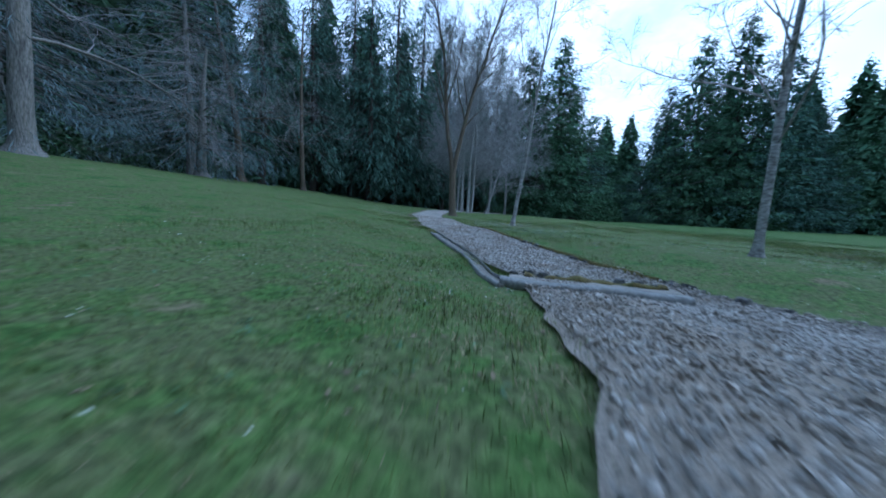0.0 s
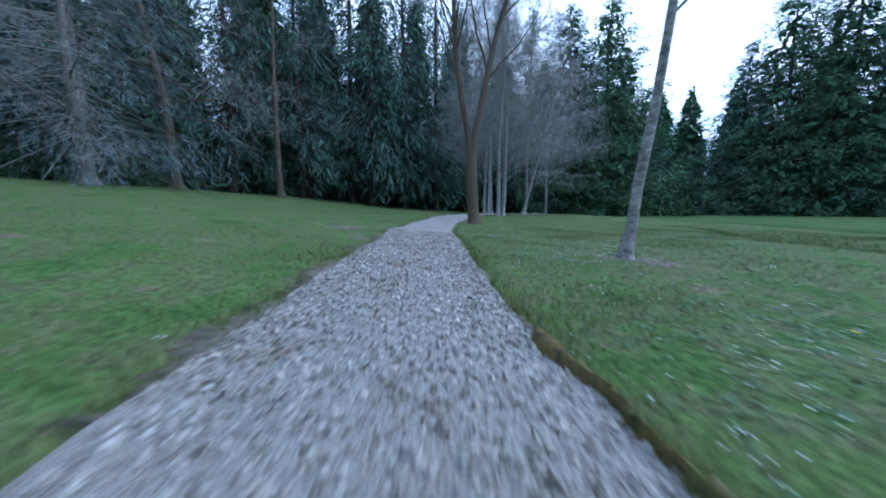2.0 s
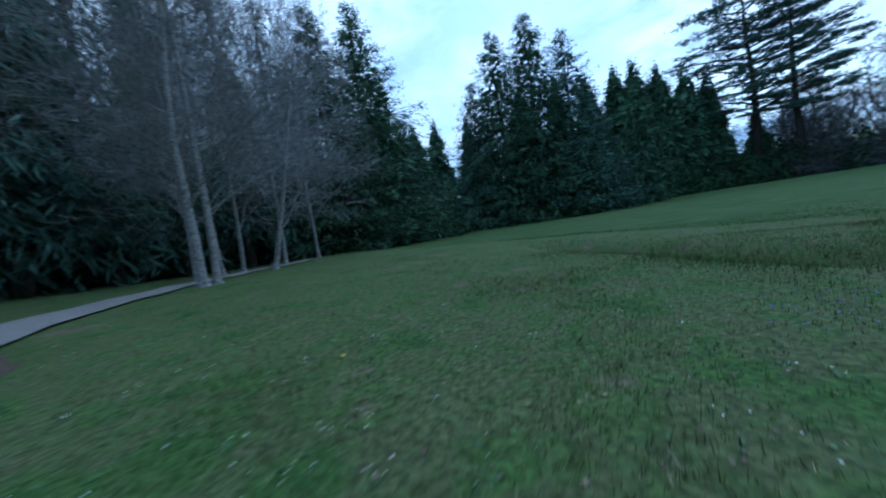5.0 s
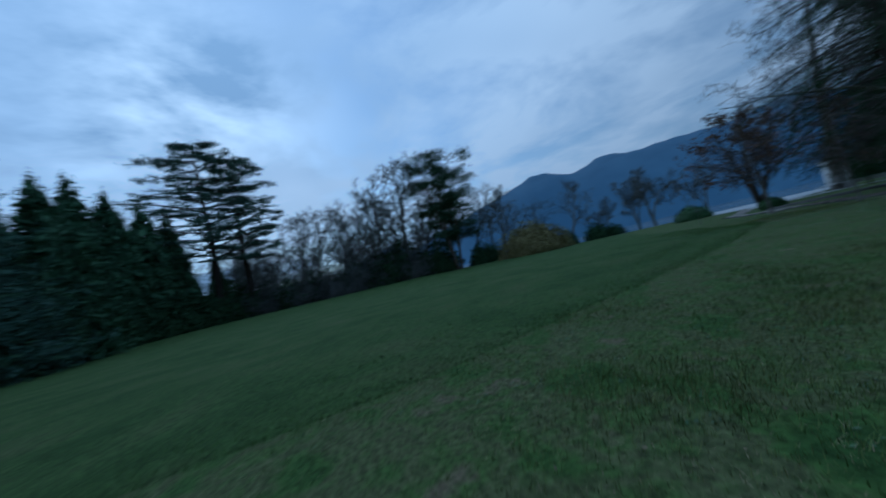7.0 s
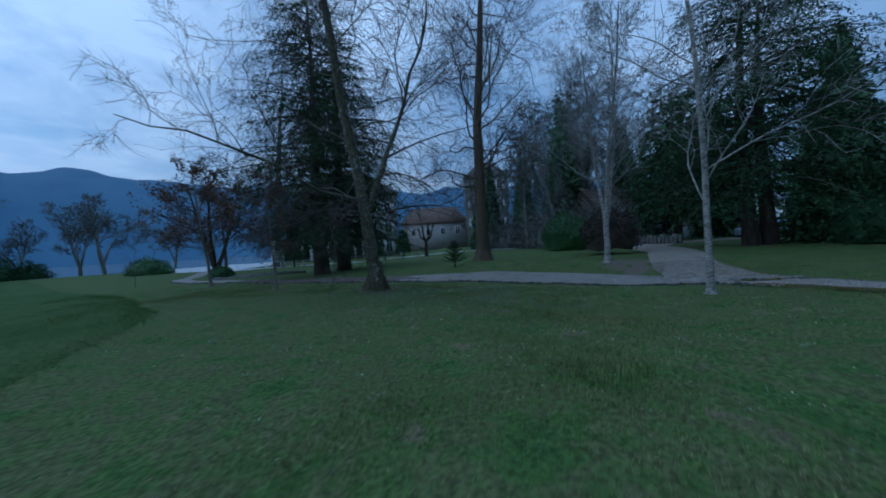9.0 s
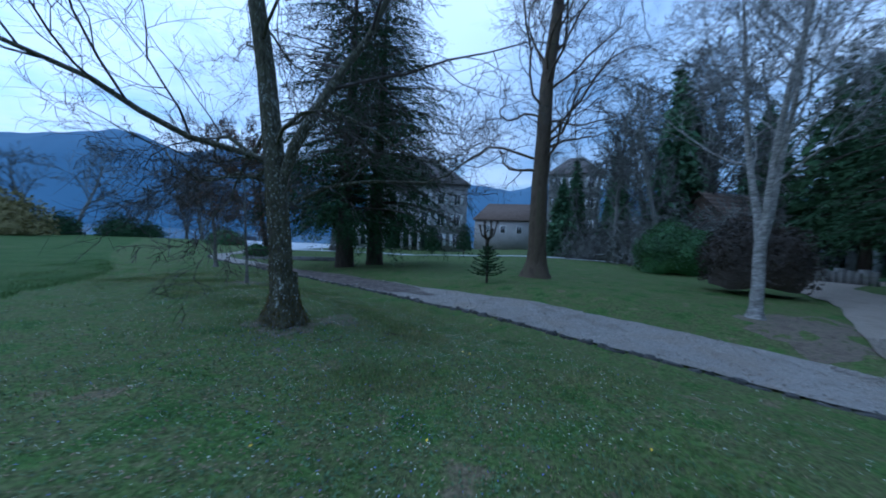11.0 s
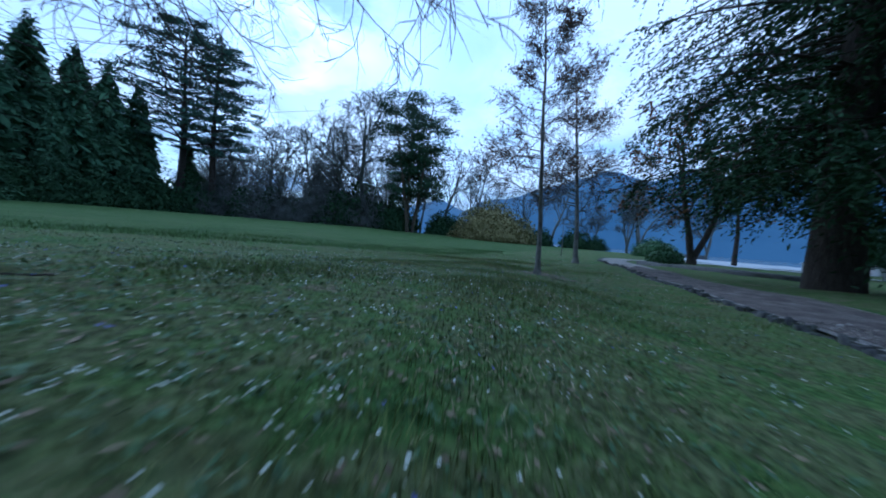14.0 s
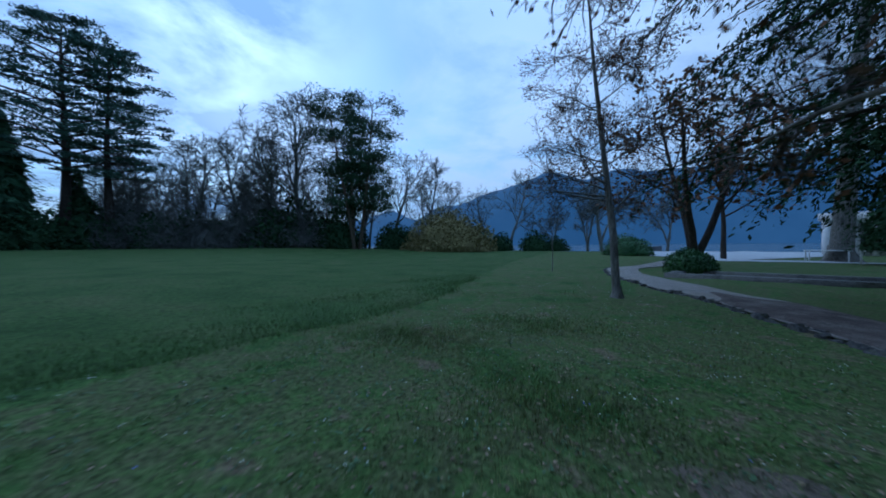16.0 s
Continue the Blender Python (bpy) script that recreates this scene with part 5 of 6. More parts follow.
def window(parent, x, z, w, hgt, y, shutters=True):
    """A window on the wall that faces +y: frame, pane and shutters proud of the wall."""
    f = Heap()
    for q in ((x - w / 2 - 0.08, z - 0.08, x - w / 2, z + hgt + 0.08), (x + w / 2, z - 0.08, x + w / 2 + 0.08, z + hgt + 0.08), (x - w / 2, z - 0.08, x + w / 2, z), (x - w / 2, z + hgt, x + w / 2, z + hgt + 0.08),
              (x - 0.03, z, x + 0.03, z + hgt)):
        box(f, q[0], y, q[1], q[2], y + 0.06, q[3])
    win = part("window", f, M_WHITEWALL, parent)
    g = Heap()
    box(g, x - w / 2, y + 0.004, z, x + w / 2, y + 0.02, z + hgt)
    part("pane", g, M_GLASS, win)
    if shutters:
        for sx in (-1, 1):
            s = Heap()
            x0 = x + sx * (w / 2 + 0.1) - (0.5 if sx < 0 else 0)
            box(s, x0, y + 0.005, z, x0 + 0.5, y + 0.05, z + hgt)
            for k in range(8):
                box(s, x0 + 0.05, y + 0.05, z + hgt * (k + 0.15) / 8, x0 + 0.45, y + 0.065, z + hgt * (k + 0.75) / 8)
            part("shutter", s, M_SHUTTER, win)


house = thing("manor_house", "tall grey rendered house with hipped slate roof and arcade", "house")
wall_box(house, 0, -12, -1, 19, 0, 12.3, M_PLASTER)
hip_roof(house, 0, -12, 19, 0, 12.4, 6.0, 0.5, 7.4, M_ROOF)
for zz, hh in ((0.5, 2.3), (4.4, 2.2), (8.4, 1.9)):
    for k in range(6):
        if zz > 1 or k < 2:
            window(house, 1.9 + 3.05 * k, zz, 1.1, hh, 0.0)
wall_box(house, 6.8, 0.0, 3.0, 24, 1.6, 3.7, M_WHITEWALL, "cornice")
for k in range(11):
    hcol = Heap()
    cx = 7.2 + 1.62 * k
    box(hcol, cx - 0.22, 1.15, -0.5, cx + 0.22, 1.59, 3.0)
    box(hcol, cx - 0.28, 1.1, 2.75, cx + 0.28, 1.64, 3.0)
    part("pillar", hcol, M_WHITEWALL, house)
    if k < 10:
        hg = Heap()
        box(hg, cx + 0.35, 0.3, 0.1, cx + 1.25, 0.36, 2.7)
        part("glass_door", hg, M_GLASS, house)
wall_box(house, 19.0, -8, -1, 24, 0.3, 3.0, M_WHITEWALL, "wing")
hc = Heap()
box(hc, 5, -6.5, 15, 5.9, -5.6, 18.4)
part("chimney", hc, M_PLASTER, house)
house.matrix_basis = pose(17.3, -48.9, 0.2, 0, 0, 14) @ Matrix.Scale(0.88, 4)

ann = thing("annex_building", "long low building with brown tiled roof", "house")
wall_box(ann, -8, -8, -1, 8, 0, 6.3, M_PLASTER)
hip_roof(ann, -8, -8, 8, 0, 6.4, 4.0, 0.4, 3.0, M_TILE)
for k in range(4):
    window(ann, -5.6 + 3.6 * k, 3.4, 1.0, 1.6, 0.0, False)
ann.matrix_basis = pose(10.5, -70, 0.4, 0, 0, 0)
tow = thing("manor_house", "tall square house with pyramid roof behind the trees", "house")
wall_box(tow, -5, -9, -1, 5, 0, 16, M_OLDWALL)
hip_roof(tow, -5, -9, 5, 0, 16.1, 4.2, 0.4, 4.0, M_ROOF)
for zz in (4.5, 9, 13.2):
    for k in range(3):
        window(tow, -3.2 + 3.2 * k, zz, 1.1, 2.0, 0.0)
tow.matrix_basis = pose(-2, -66, 0.4, 0, 0, -10)

shed = thing("garage_building", "long outbuilding with tiled roof and white doors", "building")
wall_box(shed, -9, -6, -0.5, 9, 0, 3.2, M_OLDWALL)
h = Heap()
h.add([(-9.4, 0.5, 3.0), (9.4, 0.5, 3.0), (9.4, -3, 6.4), (-9.4, -3, 6.4), (-9.4, -6.5, 3.0), (9.4, -6.5, 3.0)], [(0, 1, 2, 3), (3, 2, 5, 4)])
h.add([(-9, 0, 3.19), (-9, -6, 3.19), (-9, -3, 6.1), (9, 0, 3.19), (9, -6, 3.19), (9, -3, 6.1)], [(0, 2, 1), (3, 4, 5)])
part("roof", h, M_TILE, shed)
for k in range(9):
    ht = Heap()
    box(ht, -9.4, 0.0, 0.0, 9.4, 0.4, 0.035)
    o = part("roof_course", ht, M_TILE, shed)
    o.matrix_basis = pose(0, 0.35 - 0.39 * k, 3.12 + 0.379 * k, -44.2, 0, 0)
for k, mm in ((0, M_SHUTTER), (1, M_GLASS), (2, M_BARK_DARK)):
    hg = Heap()
    box(hg, -7 + 5 * k, 0.003, -0.3, -3.6 + 5 * k, 0.06, 2.4)
    part("garage_door", hg, mm, shed)
shed.matrix_basis = pose(-15, -25, 0.2, 0, 0, 25)

hw = Heap()
for a, b in (((-9.5, -14.5), (-2.5, -17.5)),):
    a, b = np.array(a), np.array(b)
    n_ = 26
    for k in range(n_):
        p = a + (b - a) * k / n_
        q = a + (b - a) * (k + 0.95) / n_
        box(hw, min(p[0], q[0]), min(p[1], q[1]) - 0.15, -0.2, max(p[0], q[0]), max(p[1], q[1]) + 0.15, 1.05 + 0.1 * math.sin(k * 2.1))
single("wall", hw, M_OLDWALL, "low dry-stone wall beside the yard", "wall", "structure")

# lake wall along the terrace
hl = Heap()
pts = [(50, -31.5), (66, -54.5), (70, -62)]
for (ax, ay), (bx, by) in zip(pts[:-1], pts[1:]):
    d = norm(np.array([bx - ax, by - ay, 0.0]))
    n_ = np.array([-d[1], d[0], 0]) * 0.25
    A, B = np.array([ax, ay, 0.0]), np.array([bx, by, 0.0])
    v = [A - n_ + [0, 0, -4], B - n_ + [0, 0, -4], B + n_ + [0, 0, -4], A + n_ + [0, 0, -4], A - n_ + [0, 0, 0.35], B - n_ + [0, 0, 0.35], B + n_ + [0, 0, 0.35], A + n_ + [0, 0, 0.35]]
    hl.add(v, [(0, 1, 5, 4), (1, 2, 6, 5), (2, 3, 7, 6), (3, 0, 4, 7), (4, 5, 6, 7)])
single("wall", hl, M_DARKWALL, "dark low retaining wall at the lake's edge", "wall", "structure")

# sunken stone basin beside the path
bas = thing("stone_basin", "sunken rectangular stone-edged basin in the lawn", "basin")
for q in ((-3.2, -1.1, 3.2, -0.75), (-3.2, 0.75, 3.2, 1.1), (-3.2, -0.75, -2.85, 0.75), (2.85, -0.75, 3.2, 0.75)):
    hb = Heap()
    box(hb, q[0], q[1], -0.3, q[2], q[3], 0.14)
    part("coping", hb, M_OLDWALL, bas)
hb = Heap()
box(hb, -2.85, -0.75, -0.02, 2.85, 0.75, 0.03)
part("floor", hb, M_DARKWALL, bas)
bas.matrix_basis = pose(24.9, -14.9, Hf(24.9, -14.9), 0, 0, 27)

# parked car
car = thing("car", "light blue parked hatchback in the yard", "car", -17.9, -15.5, Hf(-17.9, -15.5), 165)
prof = [(-2.05, 0.35), (-2.1, 0.75), (-1.95, 0.98), (-1.55, 1.05), (-1.25, 1.08), (-0.6, 1.45), (0.7, 1.5), (1.55, 1.42), (1.95, 1.0), (2.08, 0.85), (2.1, 0.4)]
hb = Heap()
vs = []
for y, sc in ((-0.84, 0.93), (-0.8, 1.0), (0.8, 1.0), (0.84, 0.93)):
    vs += [(x * (0.985 if sc < 1 else 1), y * (0.88 if z > 1.1 else 1), 0.3 + (z - 0.3) * sc if z > 0.5 else z) for x, z in prof]
n_ = len(prof)
hb.add(vs, [(r * n_ + i, r * n_ + (i + 1) % n_, (r + 1) * n_ + (i + 1) % n_, (r + 1) * n_ + i) for r in range(3) for i in range(n_)])
hb.add(vs[:n_], [tuple(range(n_))])
hb.add(vs[-n_:], [tuple(range(n_ - 1, -1, -1))])
body = part("body", hb, M_CARPAINT, car)
for sy in (-1, 1):
    for x0, x1, xa, xb in ((-1.05, 0.05, -0.62, 0.05), (0.15, 1.5, 0.15, 1.3)):
        hg = Heap()
        y = sy * 0.79
        hg.add([(x0, y * 1.065, 1.06), (x1, y * 1.065, 1.06), (xb, y * 0.93, 1.38), (xa, y * 0.93, 1.38)], [(0, 1, 2, 3)])
        part("side_window", hg, M_GLASS, body)
    for wx in (-1.3, 1.3):
        hw_ = Heap()
        tube(hw_, [(wx, sy * 0.66, 0.31), (wx, sy * 0.86, 0.31)], [0.31, 0.31], 18, True)
        wh = part("wheel", hw_, M_RUBBER, car)
        hr = Heap()
        tube(hr, [(wx, sy * 0.8, 0.31), (wx, sy * 0.875, 0.31)], [0.2, 0.19], 12, True)
        part("rim", hr, M_CHROME, wh)
hg = Heap()
hg.add([(1.6, -0.62, 1.38), (1.6, 0.62, 1.38), (1.95, 0.68, 1.03), (1.95, -0.68, 1.03)], [(0, 1, 2, 3)])
part("rear_window", hg, M_GLASS, body)

# white garden tables under the conifer
hb = Heap()
for k in range(3):
    tb = thing("garden_table", "white garden table on the lawn by the terrace", "table", 25.5 + 2.6 * k, -27.5 - 0.8 * k, Hf(25.5 + 2.6 * k, -27.5), 20 * k, group="white garden tables")
    hh = Heap()
    box(hh, -0.9, -0.4, 0.68, 0.9, 0.4, 0.73)
    part("tabletop", hh, M_WHITEWALL, tb)
    for lx in (-0.8, 0.8):
        for ly in (-0.32, 0.32):
            hh = Heap()
            box(hh, lx - 0.03, ly - 0.03, 0, lx + 0.03, ly + 0.03, 0.68)
            part("leg", hh, M_WHITEWALL, tb)


# ---- kerbs, step, stones ----
def stone_mesh(seed, lx, ly, lz):
    r = np.random.default_rng(seed)
    h = Heap()
    v = []
    for z in (0.0, 0.55, 1.0):
        q = 0.5 if z < 0.9 else 0.4
        v += [(x * lx * q * r.uniform(0.85, 1.1), y * ly * q * r.uniform(0.85, 1.1), z * lz * r.uniform(0.9, 1.1)) for x, y in ((-1, -1), (0, -1.08), (1, -1), (1.06, 0), (1, 1), (0, 1.08), (-1, 1), (-1.06, 0))]
    h.add(v, [(a * 8 + i, a * 8 + (i + 1) % 8, (a + 1) * 8 + (i + 1) % 8, (a + 1) * 8 + i) for a in range(2) for i in range(8)])
    h.add(v[16:], [tuple(range(8))])
    return h


kerb = thing("path_kerb", "row of rough dark kerb stones along the gravel path", "kerb", kind="structure")
shapes = [stone_mesh(s, 0.24, 0.15, 0.15).mesh("stone", M_KERB) for s in range(6)]
kr = np.random.default_rng(5)


def lay_stone(x, y, turn, z, size=1.0):
    o = new("stone", shapes[int(kr.integers(6))])
    o.parent = kerb
    o.matrix_basis = pose(x, y, z, kr.uniform(-14, 14), kr.uniform(-14, 14), turn + kr.uniform(-18, 18)) @ Matrix.Diagonal((size * kr.uniform(0.55, 1.2), size * kr.uniform(0.6, 1.25), size * kr.uniform(0.7, 1.2), 1))


edge = PATH_XY[:, -1]
seg = np.linalg.norm(np.diff(edge, axis=0), axis=1)
dist = np.concatenate([[0], np.cumsum(seg)])
start, stop = dist[int(11.2 * 14)], dist[int(26 * 14)]
d = start
while d < stop:
    x, y = np.interp(d, dist, edge[:, 0]), np.interp(d, dist, edge[:, 1])
    x2, y2 = np.interp(d + 0.2, dist, edge[:, 0]), np.interp(d + 0.2, dist, edge[:, 1])
    near = d > dist[int(14.2 * 14)]
    lay_stone(x + kr.normal() * 0.03, y + kr.normal() * 0.03, math.degrees(math.atan2(y2 - y, x2 - x)), Hf(x, y) - (0.095 if near else 0.06), 0.95 if near else 0.85)
    d += kr.uniform(0.12, 0.21)

step = thing("drain_step", "worn concrete drainage step with sand and moss across the path", "step", 0.9, 2.88, Hf(0.9, 2.9) + 0.02, -13)
def sweep(xs, profile):
    """A bar along x with a cross-section that varies from place to place."""
    h = Heap()
    rows = [profile(x) for x in xs]
    m = len(rows[0])
    h.add([(x, y, z) for x, row in zip(xs, rows) for y, z in row], [(a * m + b, a * m + (b + 1) % m, (a + 1) * m + (b + 1) % m, (a + 1) * m + b) for a in range(len(xs) - 1) for b in range(m)])
    h.add([(xs[0], y, z) for y, z in rows[0]], [tuple(range(m))])
    h.add([(xs[-1], y, z) for y, z in rows[-1]], [tuple(range(m))[::-1]])
    return h


def slab(x):
    c, t = 0.012 * math.sin(x * 2.6) + 0.006 * math.sin(x * 13) + 0.45 * max(0.0, -x - 0.3) ** 2, 0.072 + 0.006 * math.sin(x * 5)
    return [(c, -0.03), (c + 0.17, -0.03), (c + 0.17, t - 0.004), (c + 0.15, t), (c + 0.025, t), (c + 0.005, t - 0.012), (c, t - 0.03)]


def sandy(x):
    t = 0.058 + 0.004 * math.sin(x * 7)
    return [(0.16, 0.0), (0.46, 0.0), (0.46, t - 0.006), (0.30, t - 0.008), (0.16, t)]


def mossy(x):
    w, t = 0.03 + 0.04 * math.sin(x * 7) + 0.03 * math.sin(x * 19), 0.076 + 0.012 * math.sin(x * 9 + 1) + 0.012 * math.sin(x * 23)
    return [(0.42 - w * 0.5, 0.03), (0.56 + w, 0.03), (0.55 + w, t * 0.85), (0.50 + w * 0.4, t), (0.45, t * 0.95), (0.42 - w * 0.5, t * 0.72)]


part("slab", sweep(np.linspace(-0.74, 1.0, 22), slab), M_CONCRETE, step)
part("sand_bed", sweep(np.linspace(-0.66, 1.0, 22), sandy), M_SAND, step, "damp sand in the drain")
part("moss_strip", sweep(np.linspace(-0.5, 0.92, 56), mossy), M_MOSS, step, "brown and green moss")
for k in range(10):
    o = new("stone", shapes[k % 6])
    o.parent = step
    o.matrix_basis = pose(-0.62 + 0.16 * k, 0.53 + 0.05 * math.sin(k * 2.0), 0.02, 0, 0, 25 * k) @ Matrix.Scale(0.4 + 0.12 * math.sin(k), 4)


def along(line, profile):
    """A bar that follows a line on the ground, with one cross-section."""
    t = norm(np.gradient(line, axis=0))
    h, m, n = Heap(), len(profile), len(line)
    v = []
    for (x, y), (tx, ty) in zip(line, t):
        v += [(x + ty * o, y - tx * o, Hf(x, y) + z + 0.004 * math.sin(y * 11 + o * 40)) for o, z in profile]
    h.add(v, [(a * m + b, a * m + (b + 1) % m, (a + 1) * m + (b + 1) % m, (a + 1) * m + b) for a in range(n - 1) for b in range(m)])
    h.add(v[:m], [tuple(range(m))])
    h.add(v[-m:], [tuple(range(m))[::-1]])
    return h


gutter = thing("drain_gutter", "narrow worn concrete drain gutter along the gravel path", "gutter")
GUTTER = catmull([(0.24, 3.08), (0.1, 3.6), (0.03, 4.2), (-0.03, 4.7), (-0.15, 5.2), (-0.27, 5.6), (-0.42, 6.1), (-0.55, 6.5), (-0.75, 7.2)], 8)
part("kerb_edge", along(GUTTER, [(-0.085, -0.03), (-0.05, -0.03), (-0.051, 0.05), (-0.06, 0.056), (-0.08, 0.05)]), M_CONCRETE, gutter)
part("channel_bed", along(GUTTER, [(-0.055, -0.04), (0.055, -0.04), (0.055, 0.034), (0.0, 0.028), (-0.055, 0.036)]), M_SAND, gutter, "grey sandy silt in the gutter")
part("kerb_edge", along(GUTTER, [(0.05, -0.03), (0.085, -0.03), (0.083, 0.06), (0.07, 0.066), (0.053, 0.06)]), M_KERB, gutter, "dark mossy inner edge")


def path_gap(x, y):
    """Distance beyond the edge of the paths; negative on the gravel."""
    out = np.full(len(x), 9.0)
    for line, half in ((WALK, WIDTH / 2), (SIDE, SIDE_W / 2)):
        for i in range(0, len(x), 20000):
            sl = slice(i, i + 20000)
            dd = np.hypot(x[sl, None] - line[None, :, 0], y[sl, None] - line[None, :, 1]) - half[None]
            out[sl] = np.minimum(out[sl], dd.min(1))
    return out


# loose gravel on the stretches that one walks past closely
gr = np.random.default_rng(17)
n_ = 40000
kk = np.where(gr.random(n_) < 0.72, gr.uniform(6.0, 13.4, n_), gr.uniform(13.4, 20, n_))
ii = (kk * 14).astype(int)
fr = (kk * 14) - ii
c0 = WALK[ii] * (1 - fr[:, None]) + WALK[ii + 1] * fr[:, None]
tt = norm(WALK[ii + 1] - WALK[ii])
off = gr.uniform(-0.5, 0.5, n_) * WIDTH[ii]
px, py = c0[:, 0] - tt[:, 1] * off, c0[:, 1] + tt[:, 0] * off
ex, ey = gr.uniform(-0.2, 3.4, 19000), gr.uniform(-1.0, 4.4, 19000)
inside = path_gap(ex, ey) < -0.02
px, py = np.concatenate([px, ex[inside]]), np.concatenate([py, ey[inside]])
off = np.concatenate([off / WIDTH[ii], gr.uniform(-0.5, 0.5, inside.sum())])
n_ = len(px)
size = gr.uniform(0.006, 0.016, n_) * np.where(gr.random(n_) < 0.06, 1.7, 1.0)
ax = norm(gr.normal(size=(n_, 3)))
bx = norm(np.cross(ax, gr.normal(size=(n_, 3))))
cx = np.cross(ax, bx)
pz = H(px, py) + PATH_LIFT + 0.028 * (1 - (2 * off) ** 2) + size * 0.35
P = np.stack([px, py, pz], 1)
sc = size[:, None]
V = np.stack([P + ax * sc * 1.25, P - ax * sc * 1.25, P + bx * sc, P - bx * sc, P + cx * sc * 0.75, P - cx * sc * 0.75], 1)
F = np.array([(0, 2, 4), (2, 1, 4), (1, 3, 4), (3, 0, 4), (2, 0, 5), (1, 2, 5)])
h = Heap()
h.add(V.reshape(-1, 3), (F[None] + 6 * np.arange(n_)[:, None, None]).reshape(-1, 3))
single("gravel", h, M_STONE, "loose pale grey crushed stones on the path", "gravel", "stuff")


# ---- bare patches and litter ----
def patch(x, y, r, mat, label, seed):
    q = np.random.default_rng(seed)
    n = 48
    a = np.arange(n) * 2 * np.pi / n
    ph = q.uniform(0, 6.28, 4)
    R = r * (1 + 0.22 * np.sin(2 * a + ph[0]) + 0.16 * np.sin(3 * a + ph[1]) + 0.14 * np.sin(7 * a + ph[2]) + 0.08 * np.sin(13 * a + ph[3]))
    h = Heap()
    rings = []
    for f, l in ((1.0, -0.02), (0.85, 0.003), (0.45, 0.006)):
        X, Y = x + R * f * np.cos(a), y + R * f * np.sin(a)
        rings.append(np.stack([X, Y, H(X, Y) + l], 1))
    h.add(np.concatenate(rings + [[(x, y, Hf(x, y) + 0.006)]]), [(k * n + i, k * n + (i + 1) % n, (k + 1) * n + (i + 1) % n, (k + 1) * n + i) for k in range(2) for i in range(n)])
    h.f.setdefault(3, []).append(np.array([(2 * n + i, 2 * n + (i + 1) % n, 3 * n) for i in range(n)]))
    single("ground", h, mat, label, "bare ground", "structure", smooth=True)


patch(2.1, 12.75, 0.5, M_EARTH, "bare trodden earth round the foot of a tree", 1)
patch(12.6, 2.3, 0.6, M_EARTH, "bare mossy earth at the foot of the large tree", 2)
patch(12.05, 1.35, 0.45, M_EARTH, "bare dusty earth near the large tree", 7)
patch(18.5, -3.3, 0.6, M_EARTH, "bare mulched earth round the young oak", 3)
patch(2.6, -1.5, 1.3, M_EARTH, "worn earth at the corner of the paths", 4)
patch(-3.6, 16.4, 0.5, M_EARTH, "bare patch in the grass", 5)
patch(-2.55, 14.5, 0.28, M_EARTH, "bare patch in the grass", 6)

def verge(side, k0, k1, inner, outer, seed, rise=0.0, mat=M_EARTH):
    """A ragged strip of bare earth and litter along one edge of the path."""
    q = np.random.default_rng(seed)
    e = PATH_XY[int(k0 * 14):int(k1 * 14), side]
    c = WALK[int(k0 * 14):int(k1 * 14)]
    per = 6
    s = np.arange(0, len(e) - 1, 1 / per)
    e = np.stack([np.interp(s, np.arange(len(e)), e[:, i]) for i in (0, 1)], 1)
    c = np.stack([np.interp(s, np.arange(len(c)), c[:, i]) for i in (0, 1)], 1)
    d = norm(e - c)
    w0 = -inner * (0.6 + 0.4 * np.sin(s * 0.8) + 0.3 * q.normal(size=len(s)))
    w1 = outer * (0.6 + 0.5 * np.sin(s * 0.5 + 1) + 0.3 * q.normal(size=len(s)))
    rows = []
    for f, l in ((0, 0.006), (0.3, 0.02), (0.7, 0.014), (1.0, -0.03)):
        p = e + d * (w0 + (w1 - w0) * f)[:, None]
        rows.append(np.concatenate([p, (H(p[:, 0], p[:, 1]) + 0.028 + l + rise * (0.2 < f < 0.8))[:, None]], 1))
    n = len(s)
    h = Heap()
    h.add(np.concatenate(rows), [(a * n + b, a * n + b + 1, (a + 1) * n + b + 1, (a + 1) * n + b) for a in range(3) for b in range(n - 1)])
    single("trim", h, mat, "strip of bare earth and leaf litter along the path's edge", "bare earth", "structure", smooth=True)


verge(0, 4.0, 10.0, 0.12, 0.2, 3)
verge(-1, 4.0, 9.6, 0.05, 0.05, 4)
verge(-1, 9.6, 13.6, 0.05, 0.07, 5, 0.05, M_MOSS)

# thin darker brown ribbon laid over one stretch of the gravel
under = slice(int(18.6 * 14), int(23.3 * 14))
h, _ = ribbon(WALK[under], WIDTH[under] * 0.93 * np.interp(np.linspace(0, 1, under.stop - under.start), [0, 0.15, 0.9, 1], [0.3, 1, 1, 0.3]), PATH_LIFT + 0.012, 9)
single("path", h, M_BROWNPATH, "dark brown stretch of the path beneath the conifer", "path", "structure", smooth=True)

lr = np.random.default_rng(23)


def rng_flat(rng, n):
    a = rng.uniform(0, 2 * np.pi, n)
    return np.stack([np.cos(a), np.sin(a), rng.uniform(-0.1, 0.25, n)], 1)


def scatter(rng, n, spots):
    w = np.array([s[3] for s in spots], float)
    k = rng.choice(len(spots), n, p=w / w.sum())
    s = np.array([s[:3] for s in spots])[k]
    x, y = s[:, 0] + rng.normal(size=n) * s[:, 2], s[:, 1] + rng.normal(size=n) * s[:, 2]
    keep = path_gap(x, y) > 0.06
    return x[keep], y[keep]


